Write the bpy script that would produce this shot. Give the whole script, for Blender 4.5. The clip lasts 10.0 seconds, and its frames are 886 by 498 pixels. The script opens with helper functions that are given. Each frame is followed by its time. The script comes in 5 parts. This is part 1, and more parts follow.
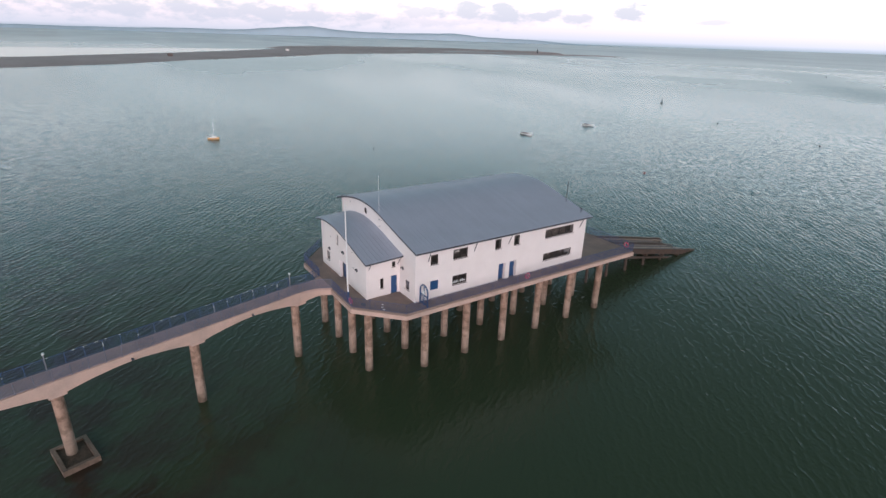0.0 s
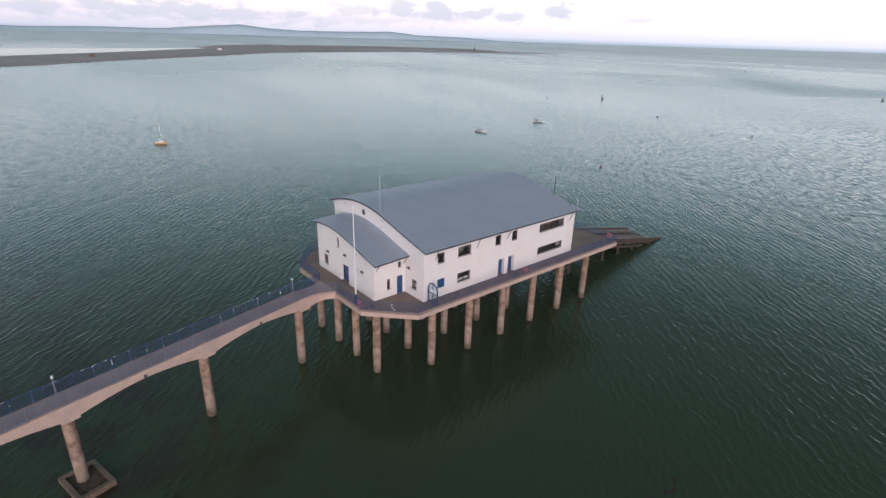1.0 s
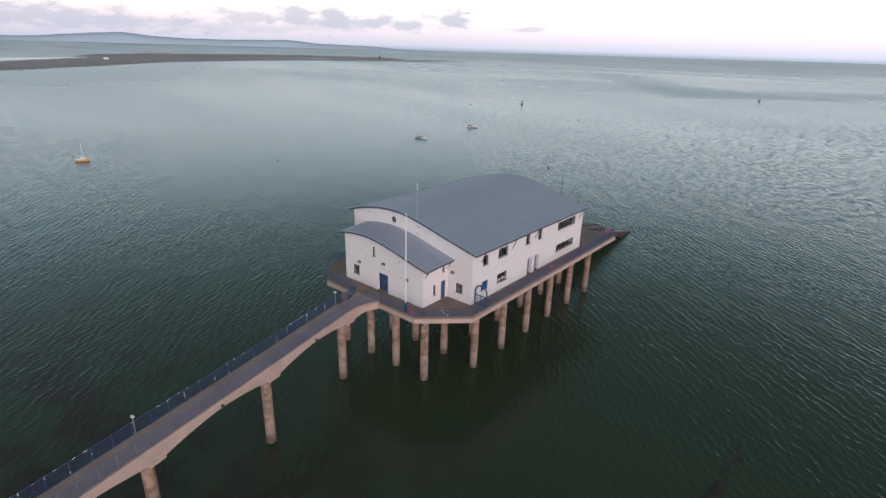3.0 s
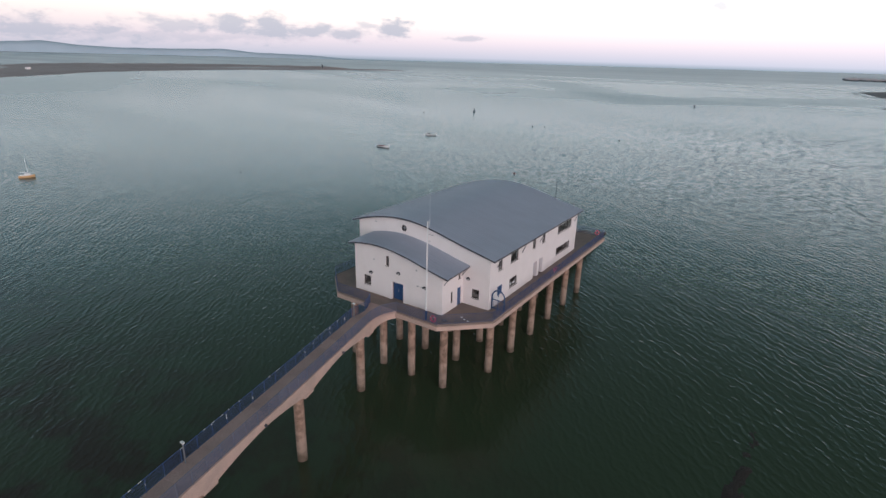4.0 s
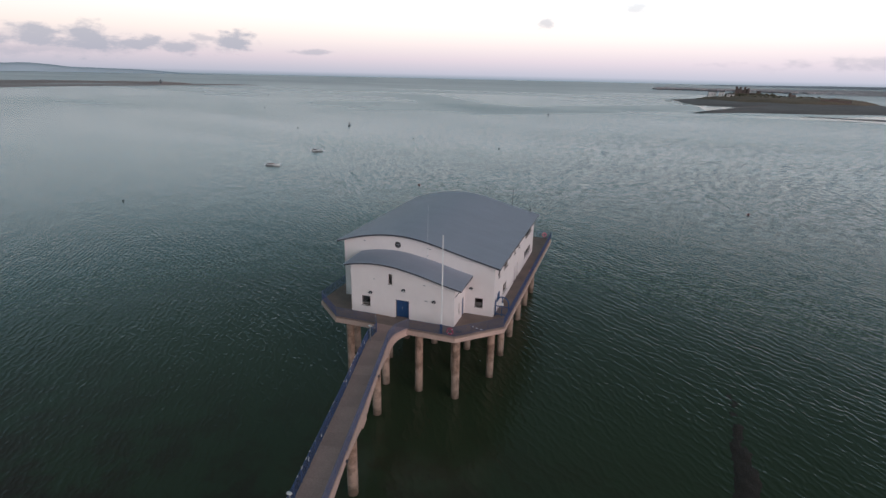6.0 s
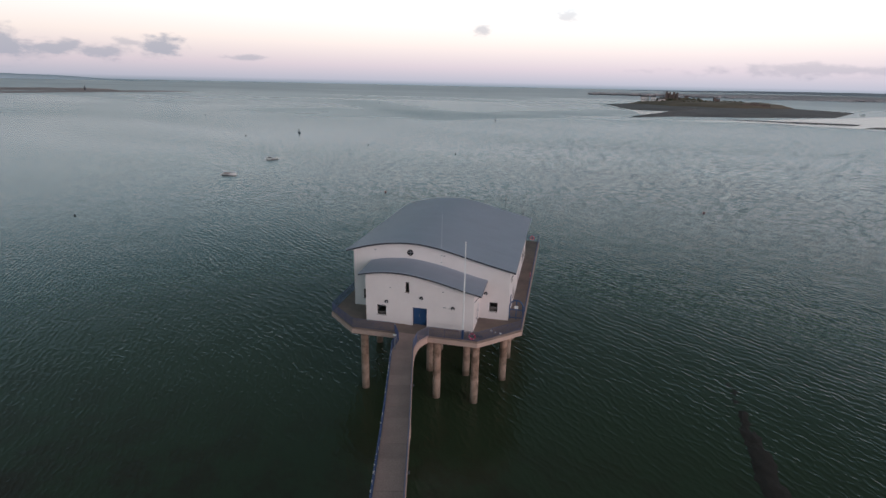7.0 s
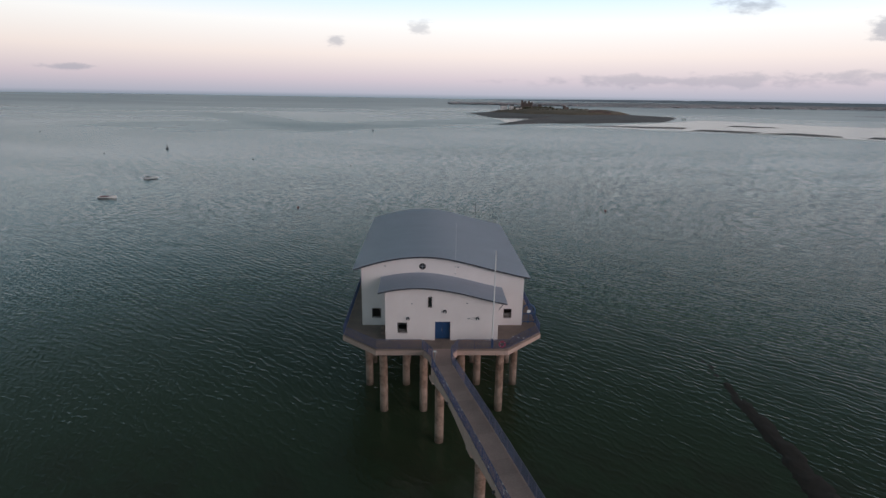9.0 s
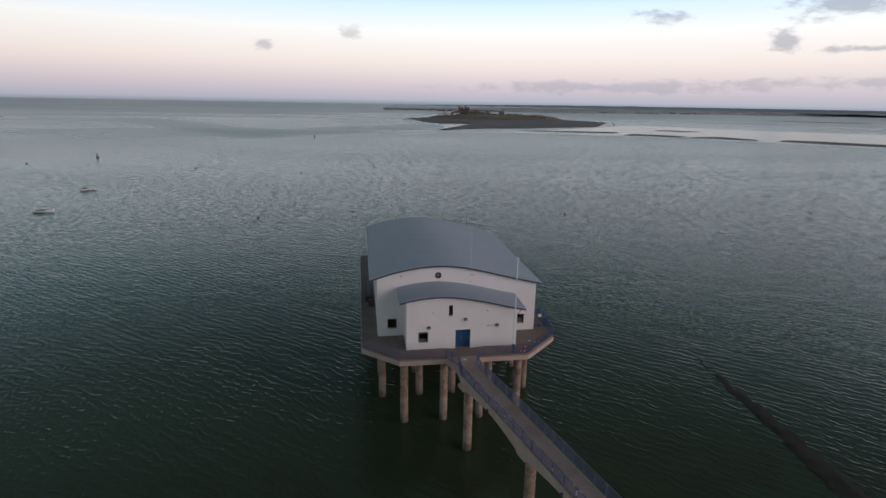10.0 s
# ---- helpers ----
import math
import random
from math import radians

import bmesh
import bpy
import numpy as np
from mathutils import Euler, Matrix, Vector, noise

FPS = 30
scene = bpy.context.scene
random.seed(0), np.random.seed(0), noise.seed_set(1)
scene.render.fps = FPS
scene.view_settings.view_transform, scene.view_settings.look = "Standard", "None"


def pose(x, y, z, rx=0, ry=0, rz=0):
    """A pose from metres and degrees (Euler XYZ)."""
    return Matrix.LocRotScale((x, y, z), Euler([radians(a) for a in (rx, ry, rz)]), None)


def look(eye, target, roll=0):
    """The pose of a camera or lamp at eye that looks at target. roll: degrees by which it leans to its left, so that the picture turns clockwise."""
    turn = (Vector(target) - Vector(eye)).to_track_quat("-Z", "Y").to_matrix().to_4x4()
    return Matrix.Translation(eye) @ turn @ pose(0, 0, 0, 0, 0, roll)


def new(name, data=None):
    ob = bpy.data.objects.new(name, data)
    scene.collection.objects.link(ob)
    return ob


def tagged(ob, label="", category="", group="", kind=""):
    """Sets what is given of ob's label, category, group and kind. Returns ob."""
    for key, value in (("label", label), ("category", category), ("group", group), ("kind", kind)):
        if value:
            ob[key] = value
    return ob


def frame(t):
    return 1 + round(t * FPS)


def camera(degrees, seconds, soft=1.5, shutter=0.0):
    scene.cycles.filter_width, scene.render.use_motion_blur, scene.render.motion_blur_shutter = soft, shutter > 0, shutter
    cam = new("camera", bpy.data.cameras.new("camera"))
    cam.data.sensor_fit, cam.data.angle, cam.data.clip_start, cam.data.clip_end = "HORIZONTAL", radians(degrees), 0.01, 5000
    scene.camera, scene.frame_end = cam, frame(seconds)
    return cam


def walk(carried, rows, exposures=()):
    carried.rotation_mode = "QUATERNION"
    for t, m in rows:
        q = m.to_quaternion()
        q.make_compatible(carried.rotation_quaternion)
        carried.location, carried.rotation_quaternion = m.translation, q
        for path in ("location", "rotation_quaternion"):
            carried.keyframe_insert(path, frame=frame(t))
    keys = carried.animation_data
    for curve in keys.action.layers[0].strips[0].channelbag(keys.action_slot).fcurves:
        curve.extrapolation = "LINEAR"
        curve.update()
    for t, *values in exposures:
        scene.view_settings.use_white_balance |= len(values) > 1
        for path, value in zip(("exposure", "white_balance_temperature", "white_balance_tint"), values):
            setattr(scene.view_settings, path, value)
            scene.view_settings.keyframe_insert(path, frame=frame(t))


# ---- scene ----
cam = camera(78.9, 10.0, soft=1.5)
PATH = [
    (0, (42.298, -25.629, 33.869), (40.762, -24.58, 33.134), 1.9),
    (0.5, (40.831, -28.492, 33.99), (39.349, -27.369, 33.254), 1.8),
    (1, (38.909, -31.049, 33.878), (37.499, -29.835, 33.143), 1.7),
    (1.5, (36.762, -33.574, 33.628), (35.428, -32.276, 32.896), 1.6),
    (2, (34.539, -36.149, 33.499), (33.266, -34.789, 32.772), 1.7),
    (3.5, (26.811, -43.104, 33.1), (25.682, -41.601, 32.416), 1.6),
    (4, (24.037, -45.325, 33.044), (22.999, -43.752, 32.376), 1.6),
    (4.5, (21.123, -47.442, 33.006), (20.199, -45.793, 32.354), 1.8),
    (5, (18.05, -49.3, 33.068), (17.236, -47.59, 32.428), 1.8),
    (5.5, (14.875, -50.889, 33.063), (14.173, -49.124, 32.436), 1.5),
    (7, (4.427, -54.611, 33.165), (4.021, -52.744, 32.573), 1.2),
    (7.5, (0.6, -55.337, 33.125), (0.311, -53.444, 32.545), 1.3),
    (8, (-3.202, -55.62, 33.003), (-3.373, -53.711, 32.434), 1.2),
    (8.5, (-6.965, -55.665, 32.967), (-7.017, -53.745, 32.407), 0.9),
    (9, (-10.921, -55.514, 32.972), (-10.853, -53.592, 32.422), 0.9),
    (9.5, (-15.015, -55.247, 33.119), (-14.826, -53.331, 32.579), 0.8),
    (10, (-19.263, -55.102, 33.368), (-18.966, -53.196, 32.839), 1.0),
]
walk(cam, [(t, look(eye, target, roll)) for t, eye, target, roll in PATH], [(0.0, 0.1, 5980, 10), (2.0, 0.03, 5980, 10), (4.5, -0.38, 6000, 10), (7.5, -0.71, 6050, 11), (10.0, -0.9, 6050, 11)])

# ---- world, sun, exposure ----
DECK = 8.25          # top of the platform above the water
sun_dir = Vector((0.80, -0.55, 0.22)).normalized()


def build_world():
    w = bpy.data.worlds.new("dusk_sky")
    scene.world = w
    w.use_nodes = True
    nt = w.node_tree
    N, L = nt.nodes, nt.links
    N.clear()
    out = N.new("ShaderNodeOutputWorld")
    bg = N.new("ShaderNodeBackground")
    L.new(bg.outputs[0], out.inputs[0])
    tc = N.new("ShaderNodeTexCoord")
    sep = N.new("ShaderNodeSeparateXYZ")
    L.new(tc.outputs["Generated"], sep.inputs[0])
    # height above the horizon -> dusk gradient
    mr = N.new("ShaderNodeMapRange")
    mr.inputs["From Min"].default_value, mr.inputs["From Max"].default_value = -0.1, 0.9
    L.new(sep.outputs["Z"], mr.inputs["Value"])
    ramp = N.new("ShaderNodeValToRGB")
    cr = ramp.color_ramp
    stops = [(0.0, (0.10, 0.14, 0.16)), (0.0965, (0.30, 0.36, 0.41)), (0.0985, (0.58, 0.58, 0.65)), (0.125, (0.88, 0.75, 0.77)), (0.165, (1.22, 1.04, 0.93)),
             (0.215, (1.32, 1.26, 1.17)), (0.255, (0.98, 1.18, 1.30)), (0.29, (0.58, 0.84, 0.97)), (0.37, (0.30, 0.51, 0.58)), (0.52, (0.20, 0.31, 0.31)), (1.0, (0.10, 0.145, 0.145))]
    while len(cr.elements) < len(stops):
        cr.elements.new(0.5)
    for e, (p, c) in zip(cr.elements, stops):
        e.position, e.color = p, (*c, 1)
    L.new(mr.outputs[0], ramp.inputs[0])
    # clear-sky part
    sky = N.new("ShaderNodeTexSky")
    sky.sky_type, sky.sun_disc = "NISHITA", False
    sky.sun_elevation, sky.sun_rotation = radians(2.0), math.atan2(sun_dir.x, sun_dir.y)
    sky.air_density, sky.dust_density = 1.0, 2.0
    mul = N.new("ShaderNodeMix")
    mul.data_type, mul.blend_type = "RGBA", "ADD"
    mul.inputs["Factor"].default_value = 0.05
    az = N.new("ShaderNodeVectorMath")
    az.operation = "DOT_PRODUCT"
    L.new(tc.outputs["Generated"], az.inputs[0])
    az.inputs[1].default_value = (0.75, 0.66, 0.0)
    az_r = N.new("ShaderNodeMapRange")
    az_r.inputs["From Min"].default_value, az_r.inputs["From Max"].default_value = -0.6, 0.8
    az_r.inputs["To Min"].default_value, az_r.inputs["To Max"].default_value = 1.16, 1.45
    L.new(az.outputs["Value"], az_r.inputs["Value"])
    low = N.new("ShaderNodeMapRange")
    low.inputs["From Min"].default_value, low.inputs["From Max"].default_value = 0.17, 0.34
    low.inputs["To Min"].default_value, low.inputs["To Max"].default_value = 1.0, 0.0
    L.new(sep.outputs["Z"], low.inputs["Value"])
    az_h = N.new("ShaderNodeMapRange")
    az_h.inputs["From Min"].default_value, az_h.inputs["From Max"].default_value = -0.6, 0.8
    az_h.inputs["To Min"].default_value, az_h.inputs["To Max"].default_value = 1.0, 0.54
    L.new(az.outputs["Value"], az_h.inputs["Value"])
    az_mix = N.new("ShaderNodeMix")
    L.new(low.outputs[0], az_mix.inputs["Factor"])
    L.new(az_h.outputs[0], az_mix.inputs["A"])
    L.new(az_r.outputs[0], az_mix.inputs["B"])
    az_m = N.new("ShaderNodeVectorMath")
    az_m.operation = "SCALE"
    L.new(ramp.outputs[0], az_m.inputs[0])
    L.new(az_mix.outputs["Result"], az_m.inputs["Scale"])
    L.new(az_m.outputs[0], mul.inputs["A"])
    L.new(sky.outputs[0], mul.inputs["B"])
    # single clouds: bearing, height, half-width, half-height in degrees, density
    clouds = [(149.0, 2.15, 4.0, 0.7, 0.7), (144.5, 2.25, 3.2, 0.85, 0.9), (140.1, 2.3, 2.6, 1.1, 0.95), (136.6, 2.0, 2.3, 0.7, 0.9), (141.5, 1.5, 9.0, 0.45, 0.45), (133.8, 1.9, 2.4, 0.65, 0.85),
              (131.2, 2.8, 1.1, 0.4, 0.6), (128.7, 2.6, 1.9, 0.8, 0.95), (121.8, 1.85, 2.2, 0.22, 0.65), (98.9, 5.1, 0.9, 0.55, 0.6), (90.5, 6.3, 1.1, 0.6, 0.5),
              (60.6, 7.9, 2.1, 0.6, 0.7), (50.6, 5.6, 1.15, 0.95, 0.75), (46.5, 8.2, 4.5, 1.0, 0.8), (45.0, 4.7, 3.0, 0.3, 0.7), (66.0, 1.55, 13.5, 0.55, 0.5), (40.0, 2.0, 16.0, 0.5, 0.5), (168.0, 1.5, 17.0, 1.1, 0.85), (176.0, 3.0, 12.0, 0.6, 0.7), (152.0, 1.2, 10.0, 0.5, 0.5)]
    nz = N.new("ShaderNodeTexNoise")
    nz.inputs["Scale"].default_value, nz.inputs["Detail"].default_value, nz.inputs["Roughness"].default_value = 26.0, 5.0, 0.6
    mp = N.new("ShaderNodeMapping")
    mp.inputs["Scale"].default_value = (1.0, 1.0, 2.5)
    L.new(tc.outputs["Generated"], mp.inputs[0])
    L.new(mp.outputs[0], nz.inputs["Vector"])
    wob = N.new("ShaderNodeMapRange")
    wob.inputs["From Min"].default_value, wob.inputs["From Max"].default_value = 0.3, 0.7
    wob.inputs["To Min"].default_value, wob.inputs["To Max"].default_value = -0.75, 0.75
    L.new(nz.outputs[0], wob.inputs["Value"])
    total = None
    for bearing, el, hw, hh, dens in clouds:
        b_, e_ = radians(bearing), radians(el)
        turn = N.new("ShaderNodeMapping")
        turn.vector_type = "TEXTURE"
        turn.inputs["Location"].default_value = (math.cos(b_) * math.cos(e_), math.sin(b_) * math.cos(e_), math.sin(e_))
        turn.inputs["Rotation"].default_value = (0, 0, b_)
        turn.inputs["Scale"].default_value = (0.5, radians(hw), radians(hh))
        L.new(tc.outputs["Generated"], turn.inputs[0])
        ln = N.new("ShaderNodeVectorMath")
        ln.operation = "LENGTH"
        L.new(turn.outputs[0], ln.inputs[0])
        ad = N.new("ShaderNodeMath")
        L.new(ln.outputs["Value"], ad.inputs[0])
        L.new(wob.outputs[0], ad.inputs[1])
        fall = N.new("ShaderNodeMapRange")
        fall.interpolation_type = "SMOOTHSTEP"
        fall.inputs["From Min"].default_value, fall.inputs["From Max"].default_value = 1.3, 0.25
        fall.inputs["To Min"].default_value, fall.inputs["To Max"].default_value = 0.0, dens * 0.8
        L.new(ad.outputs[0], fall.inputs["Value"])
        if total is None:
            total = fall.outputs[0]
        else:
            mx = N.new("ShaderNodeMath")
            mx.operation = "MAXIMUM"
            L.new(total, mx.inputs[0])
            L.new(fall.outputs[0], mx.inputs[1])
            total = mx.outputs[0]
    mix = N.new("ShaderNodeMix")
    mix.data_type = "RGBA"
    L.new(total, mix.inputs["Factor"])
    L.new(mul.outputs["Result"], mix.inputs["A"])
    mix.inputs["B"].default_value = (0.60, 0.62, 0.70, 1)
    L.new(mix.outputs["Result"], bg.inputs[0])
    bg.inputs[1].default_value = 1.0


build_world()
sun = new("sun", bpy.data.lights.new("sun", "SUN"))
sun.data.energy, sun.data.angle, sun.data.color = 2.36, radians(50), (1.0, 0.80, 0.77)
sun.matrix_world = look(sun_dir * 200, (0, 0, 0))


# ---- materials ----
def material(name, base, rough=0.6, metal=0.0, vary=0.25, scale=1.5, fine=30.0, bump=0.1, bump_dist=0.01, second=None, spread=0.5, spec=0.5, stretch=(1, 1, 1), random_amount=0.0):
    """A surface with broad stains and fine grain: base and second mixed by broad noise, fine noise for grain and relief."""
    m = bpy.data.materials.new(name)
    m.use_nodes = True
    nt = m.node_tree
    N, L = nt.nodes, nt.links
    p = N["Principled BSDF"]
    p.inputs["Roughness"].default_value, p.inputs["Metallic"].default_value = rough, metal
    p.inputs["Specular IOR Level"].default_value = spec
    tc = N.new("ShaderNodeTexCoord")
    geo = N.new("ShaderNodeNewGeometry")
    mp = N.new("ShaderNodeMapping")
    mp.inputs["Scale"].default_value = stretch
    L.new(geo.outputs["Position"], mp.inputs[0])
    n1 = N.new("ShaderNodeTexNoise")
    n1.inputs["Scale"].default_value, n1.inputs["Detail"].default_value, n1.inputs["Roughness"].default_value = scale, 6, 0.62
    n2 = N.new("ShaderNodeTexNoise")
    n2.inputs["Scale"].default_value, n2.inputs["Detail"].default_value = fine, 3
    L.new(mp.outputs[0], n1.inputs["Vector"])
    L.new(mp.outputs[0], n2.inputs["Vector"])
    r = N.new("ShaderNodeValToRGB")
    r.color_ramp.elements[0].position, r.color_ramp.elements[1].position = 0.5 - spread / 2, 0.5 + spread / 2
    L.new(n1.outputs[0], r.inputs[0])
    second = second or tuple(c * (1 - vary) for c in base)
    mix = N.new("ShaderNodeMix")
    mix.data_type = "RGBA"
    L.new(r.outputs[0], mix.inputs["Factor"])
    mix.inputs["A"].default_value, mix.inputs["B"].default_value = (*base, 1), (*second, 1)
    hsv = N.new("ShaderNodeHueSaturation")
    L.new(mix.outputs["Result"], hsv.inputs["Color"])
    mr = N.new("ShaderNodeMapRange")
    mr.inputs["From Min"].default_value, mr.inputs["From Max"].default_value = 0.3, 0.7
    mr.inputs["To Min"].default_value, mr.inputs["To Max"].default_value = 1 - vary * 0.5, 1 + vary * 0.5
    L.new(n2.outputs[0], mr.inputs["Value"])
    value = mr.outputs[0]
    if random_amount:
        oi = N.new("ShaderNodeObjectInfo")
        rr = N.new("ShaderNodeMapRange")
        rr.inputs["To Min"].default_value, rr.inputs["To Max"].default_value = 1 - random_amount, 1 + random_amount
        L.new(oi.outputs["Random"], rr.inputs["Value"])
        mm = N.new("ShaderNodeMath")
        mm.operation = "MULTIPLY"
        L.new(value, mm.inputs[0])
        L.new(rr.outputs[0], mm.inputs[1])
        value = mm.outputs[0]
    L.new(value, hsv.inputs["Value"])
    L.new(hsv.outputs[0], p.inputs["Base Color"])
    if bump:
        bp = N.new("ShaderNodeBump")
        bp.inputs["Strength"].default_value, bp.inputs["Distance"].default_value = bump, bump_dist
        L.new(n2.outputs[0], bp.inputs["Height"])
        L.new(bp.outputs[0], p.inputs["Normal"])
    return m


def glass_material(name):
    m = bpy.data.materials.new(name)
    m.use_nodes = True
    p = m.node_tree.nodes["Principled BSDF"]
    p.inputs["Base Color"].default_value = (0.75, 0.8, 0.82, 1)
    p.inputs["Transmission Weight"].default_value, p.inputs["Roughness"].default_value, p.inputs["IOR"].default_value = 1.0, 0.02, 1.45
    return m


def calm_material():
    m = bpy.data.materials.new("calm_shallows")
    m.use_nodes = True
    N, L = m.node_tree.nodes, m.node_tree.links
    p = N["Principled BSDF"]
    p.inputs["Base Color"].default_value, p.inputs["IOR"].default_value, p.inputs["Roughness"].default_value = (0.06, 0.06, 0.058, 1), 1.33, 0.2
    geo = N.new("ShaderNodeNewGeometry")
    n = N.new("ShaderNodeTexNoise")
    n.inputs["Scale"].default_value, n.inputs["Detail"].default_value = 0.05, 4
    L.new(geo.outputs["Position"], n.inputs["Vector"])
    bp = N.new("ShaderNodeBump")
    bp.inputs["Strength"].default_value, bp.inputs["Distance"].default_value = 0.5, 0.1
    L.new(n.outputs[0], bp.inputs["Height"])
    L.new(bp.outputs[0], p.inputs["Normal"])
    return m


def pile_material():
    """Pink-grey concrete, smudged at the high-water mark, pale with barnacles below and dark with weed at the water."""
    m = material("tidal_pile_concrete", (0.40, 0.268, 0.205), rough=0.85, vary=0.3, scale=1.3, fine=14, bump=0.35, second=(0.19, 0.125, 0.09), spread=0.2)
    nt = m.node_tree
    N, L = nt.nodes, nt.links
    p = N["Principled BSDF"]
    old = p.inputs["Base Color"].links[0].from_socket
    geo = N.new("ShaderNodeNewGeometry")
    sep = N.new("ShaderNodeSeparateXYZ")
    L.new(geo.outputs["Position"], sep.inputs[0])
    nz = N.new("ShaderNodeTexNoise")
    nz.inputs["Scale"].default_value, nz.inputs["Detail"].default_value = 1.3, 5
    L.new(geo.outputs["Position"], nz.inputs["Vector"])
    add = N.new("ShaderNodeMath")
    add.operation = "MULTIPLY_ADD"
    L.new(nz.outputs[0], add.inputs[0])
    add.inputs[1].default_value = 3.4
    L.new(sep.outputs["Z"], add.inputs[2])
    r = N.new("ShaderNodeValToRGB")
    mr = N.new("ShaderNodeMapRange")
    mr.inputs["From Max"].default_value = 9.0
    L.new(add.outputs[0], mr.inputs["Value"])
    for i in range(3):
        r.color_ramp.elements.new(0.5)
    for e, (q, v) in zip(r.color_ramp.elements, [(0.20, 0.92), (0.31, 0.3), (0.43, 0.04), (0.52, 0.28), (0.64, 0.0)]):
        e.position, e.color = q, (v, v, v, 1)
    L.new(mr.outputs[0], r.inputs[0])
    pale = N.new("ShaderNodeMapRange")
    pale.inputs["From Min"].default_value, pale.inputs["From Max"].default_value = 2.6, 5.6
    pale.inputs["To Min"].default_value, pale.inputs["To Max"].default_value = 0.5, 0.0
    L.new(add.outputs[0], pale.inputs["Value"])
    a = N.new("ShaderNodeMix")
    a.data_type = "RGBA"
    L.new(pale.outputs[0], a.inputs["Factor"])
    L.new(old, a.inputs["A"])
    a.inputs["B"].default_value = (0.46, 0.37, 0.31, 1)
    b = N.new("ShaderNodeMix")
    b.data_type = "RGBA"
    L.new(r.outputs[0], b.inputs["Factor"])
    L.new(a.outputs["Result"], b.inputs["A"])
    b.inputs["B"].default_value = (0.085, 0.062, 0.042, 1)
    L.new(b.outputs["Result"], p.inputs["Base Color"])
    return m


def water_material():
    m = bpy.data.materials.new("sea_water")
    m.use_nodes = True
    nt = m.node_tree
    N, L = nt.nodes, nt.links
    p = N["Principled BSDF"]
    p.inputs["IOR"].default_value, p.inputs["Roughness"].default_value = 1.33, 0.24
    geo = N.new("ShaderNodeNewGeometry")

    def noise_at(scale, detail, stretch, turn, rough=0.55, distort=0.0):
        rot = N.new("ShaderNodeMapping")
        rot.inputs["Rotation"].default_value = (0, 0, radians(turn))
        L.new(geo.outputs["Position"], rot.inputs[0])
        mp = N.new("ShaderNodeMapping")
        mp.inputs["Scale"].default_value = stretch
        L.new(rot.outputs[0], mp.inputs[0])
        n = N.new("ShaderNodeTexNoise")
        n.inputs["Scale"].default_value, n.inputs["Detail"].default_value, n.inputs["Roughness"].default_value = scale, detail, rough
        n.inputs["Distortion"].default_value = distort
        L.new(mp.outputs[0], n.inputs["Vector"])
        return n.outputs[0]

    broad = noise_at(0.012, 4, (1, 1, 1), 0)
    col = N.new("ShaderNodeMix")
    col.data_type = "RGBA"
    col.inputs["A"].default_value, col.inputs["B"].default_value = (0.033, 0.053, 0.029, 1), (0.038, 0.054, 0.028, 1)
    L.new(broad, col.inputs["Factor"])
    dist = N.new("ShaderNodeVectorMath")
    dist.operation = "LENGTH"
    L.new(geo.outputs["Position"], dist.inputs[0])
    # brown shallows with weed towards the shore
    sy = N.new("ShaderNodeSeparateXYZ")
    L.new(geo.outputs["Position"], sy.inputs[0])
    shore = N.new("ShaderNodeMapRange")
    shore.inputs["From Min"].default_value, shore.inputs["From Max"].default_value = -6.0, -32.0
    L.new(sy.outputs["Y"], shore.inputs["Value"])
    weed = noise_at(0.22, 4, (1, 1, 1), 0, 0.6)
    clump = N.new("ShaderNodeMapRange")
    clump.interpolation_type = "SMOOTHSTEP"
    clump.inputs["From Min"].default_value, clump.inputs["From Max"].default_value = 0.40, 0.62
    clump.inputs["To Min"].default_value = 0.15
    L.new(weed, clump.inputs["Value"])
    wm = N.new("ShaderNodeMath")
    wm.operation = "MULTIPLY"
    L.new(shore.outputs[0], wm.inputs[0])
    L.new(clump.outputs[0], wm.inputs[1])
    col2 = N.new("ShaderNodeMix")
    col2.data_type = "RGBA"
    L.new(wm.outputs[0], col2.inputs["Factor"])
    # far water: teal of the reflected sky put into the base colour by distance
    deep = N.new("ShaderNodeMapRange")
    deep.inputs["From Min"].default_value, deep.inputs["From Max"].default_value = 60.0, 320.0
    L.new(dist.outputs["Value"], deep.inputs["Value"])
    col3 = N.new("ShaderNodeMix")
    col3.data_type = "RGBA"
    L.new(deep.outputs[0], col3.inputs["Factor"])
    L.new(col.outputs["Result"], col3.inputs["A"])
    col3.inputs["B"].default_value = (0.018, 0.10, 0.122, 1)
    # greyer blue towards the horizon, again tinted in the base colour
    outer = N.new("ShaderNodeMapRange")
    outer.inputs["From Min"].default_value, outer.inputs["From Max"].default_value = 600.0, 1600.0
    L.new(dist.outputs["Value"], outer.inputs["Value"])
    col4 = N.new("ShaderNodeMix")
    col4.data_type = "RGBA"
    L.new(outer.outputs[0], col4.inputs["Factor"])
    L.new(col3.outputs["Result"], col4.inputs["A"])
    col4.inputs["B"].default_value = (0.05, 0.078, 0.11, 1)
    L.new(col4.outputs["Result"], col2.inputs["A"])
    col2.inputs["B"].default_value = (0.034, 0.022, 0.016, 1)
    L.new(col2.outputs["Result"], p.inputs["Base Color"])
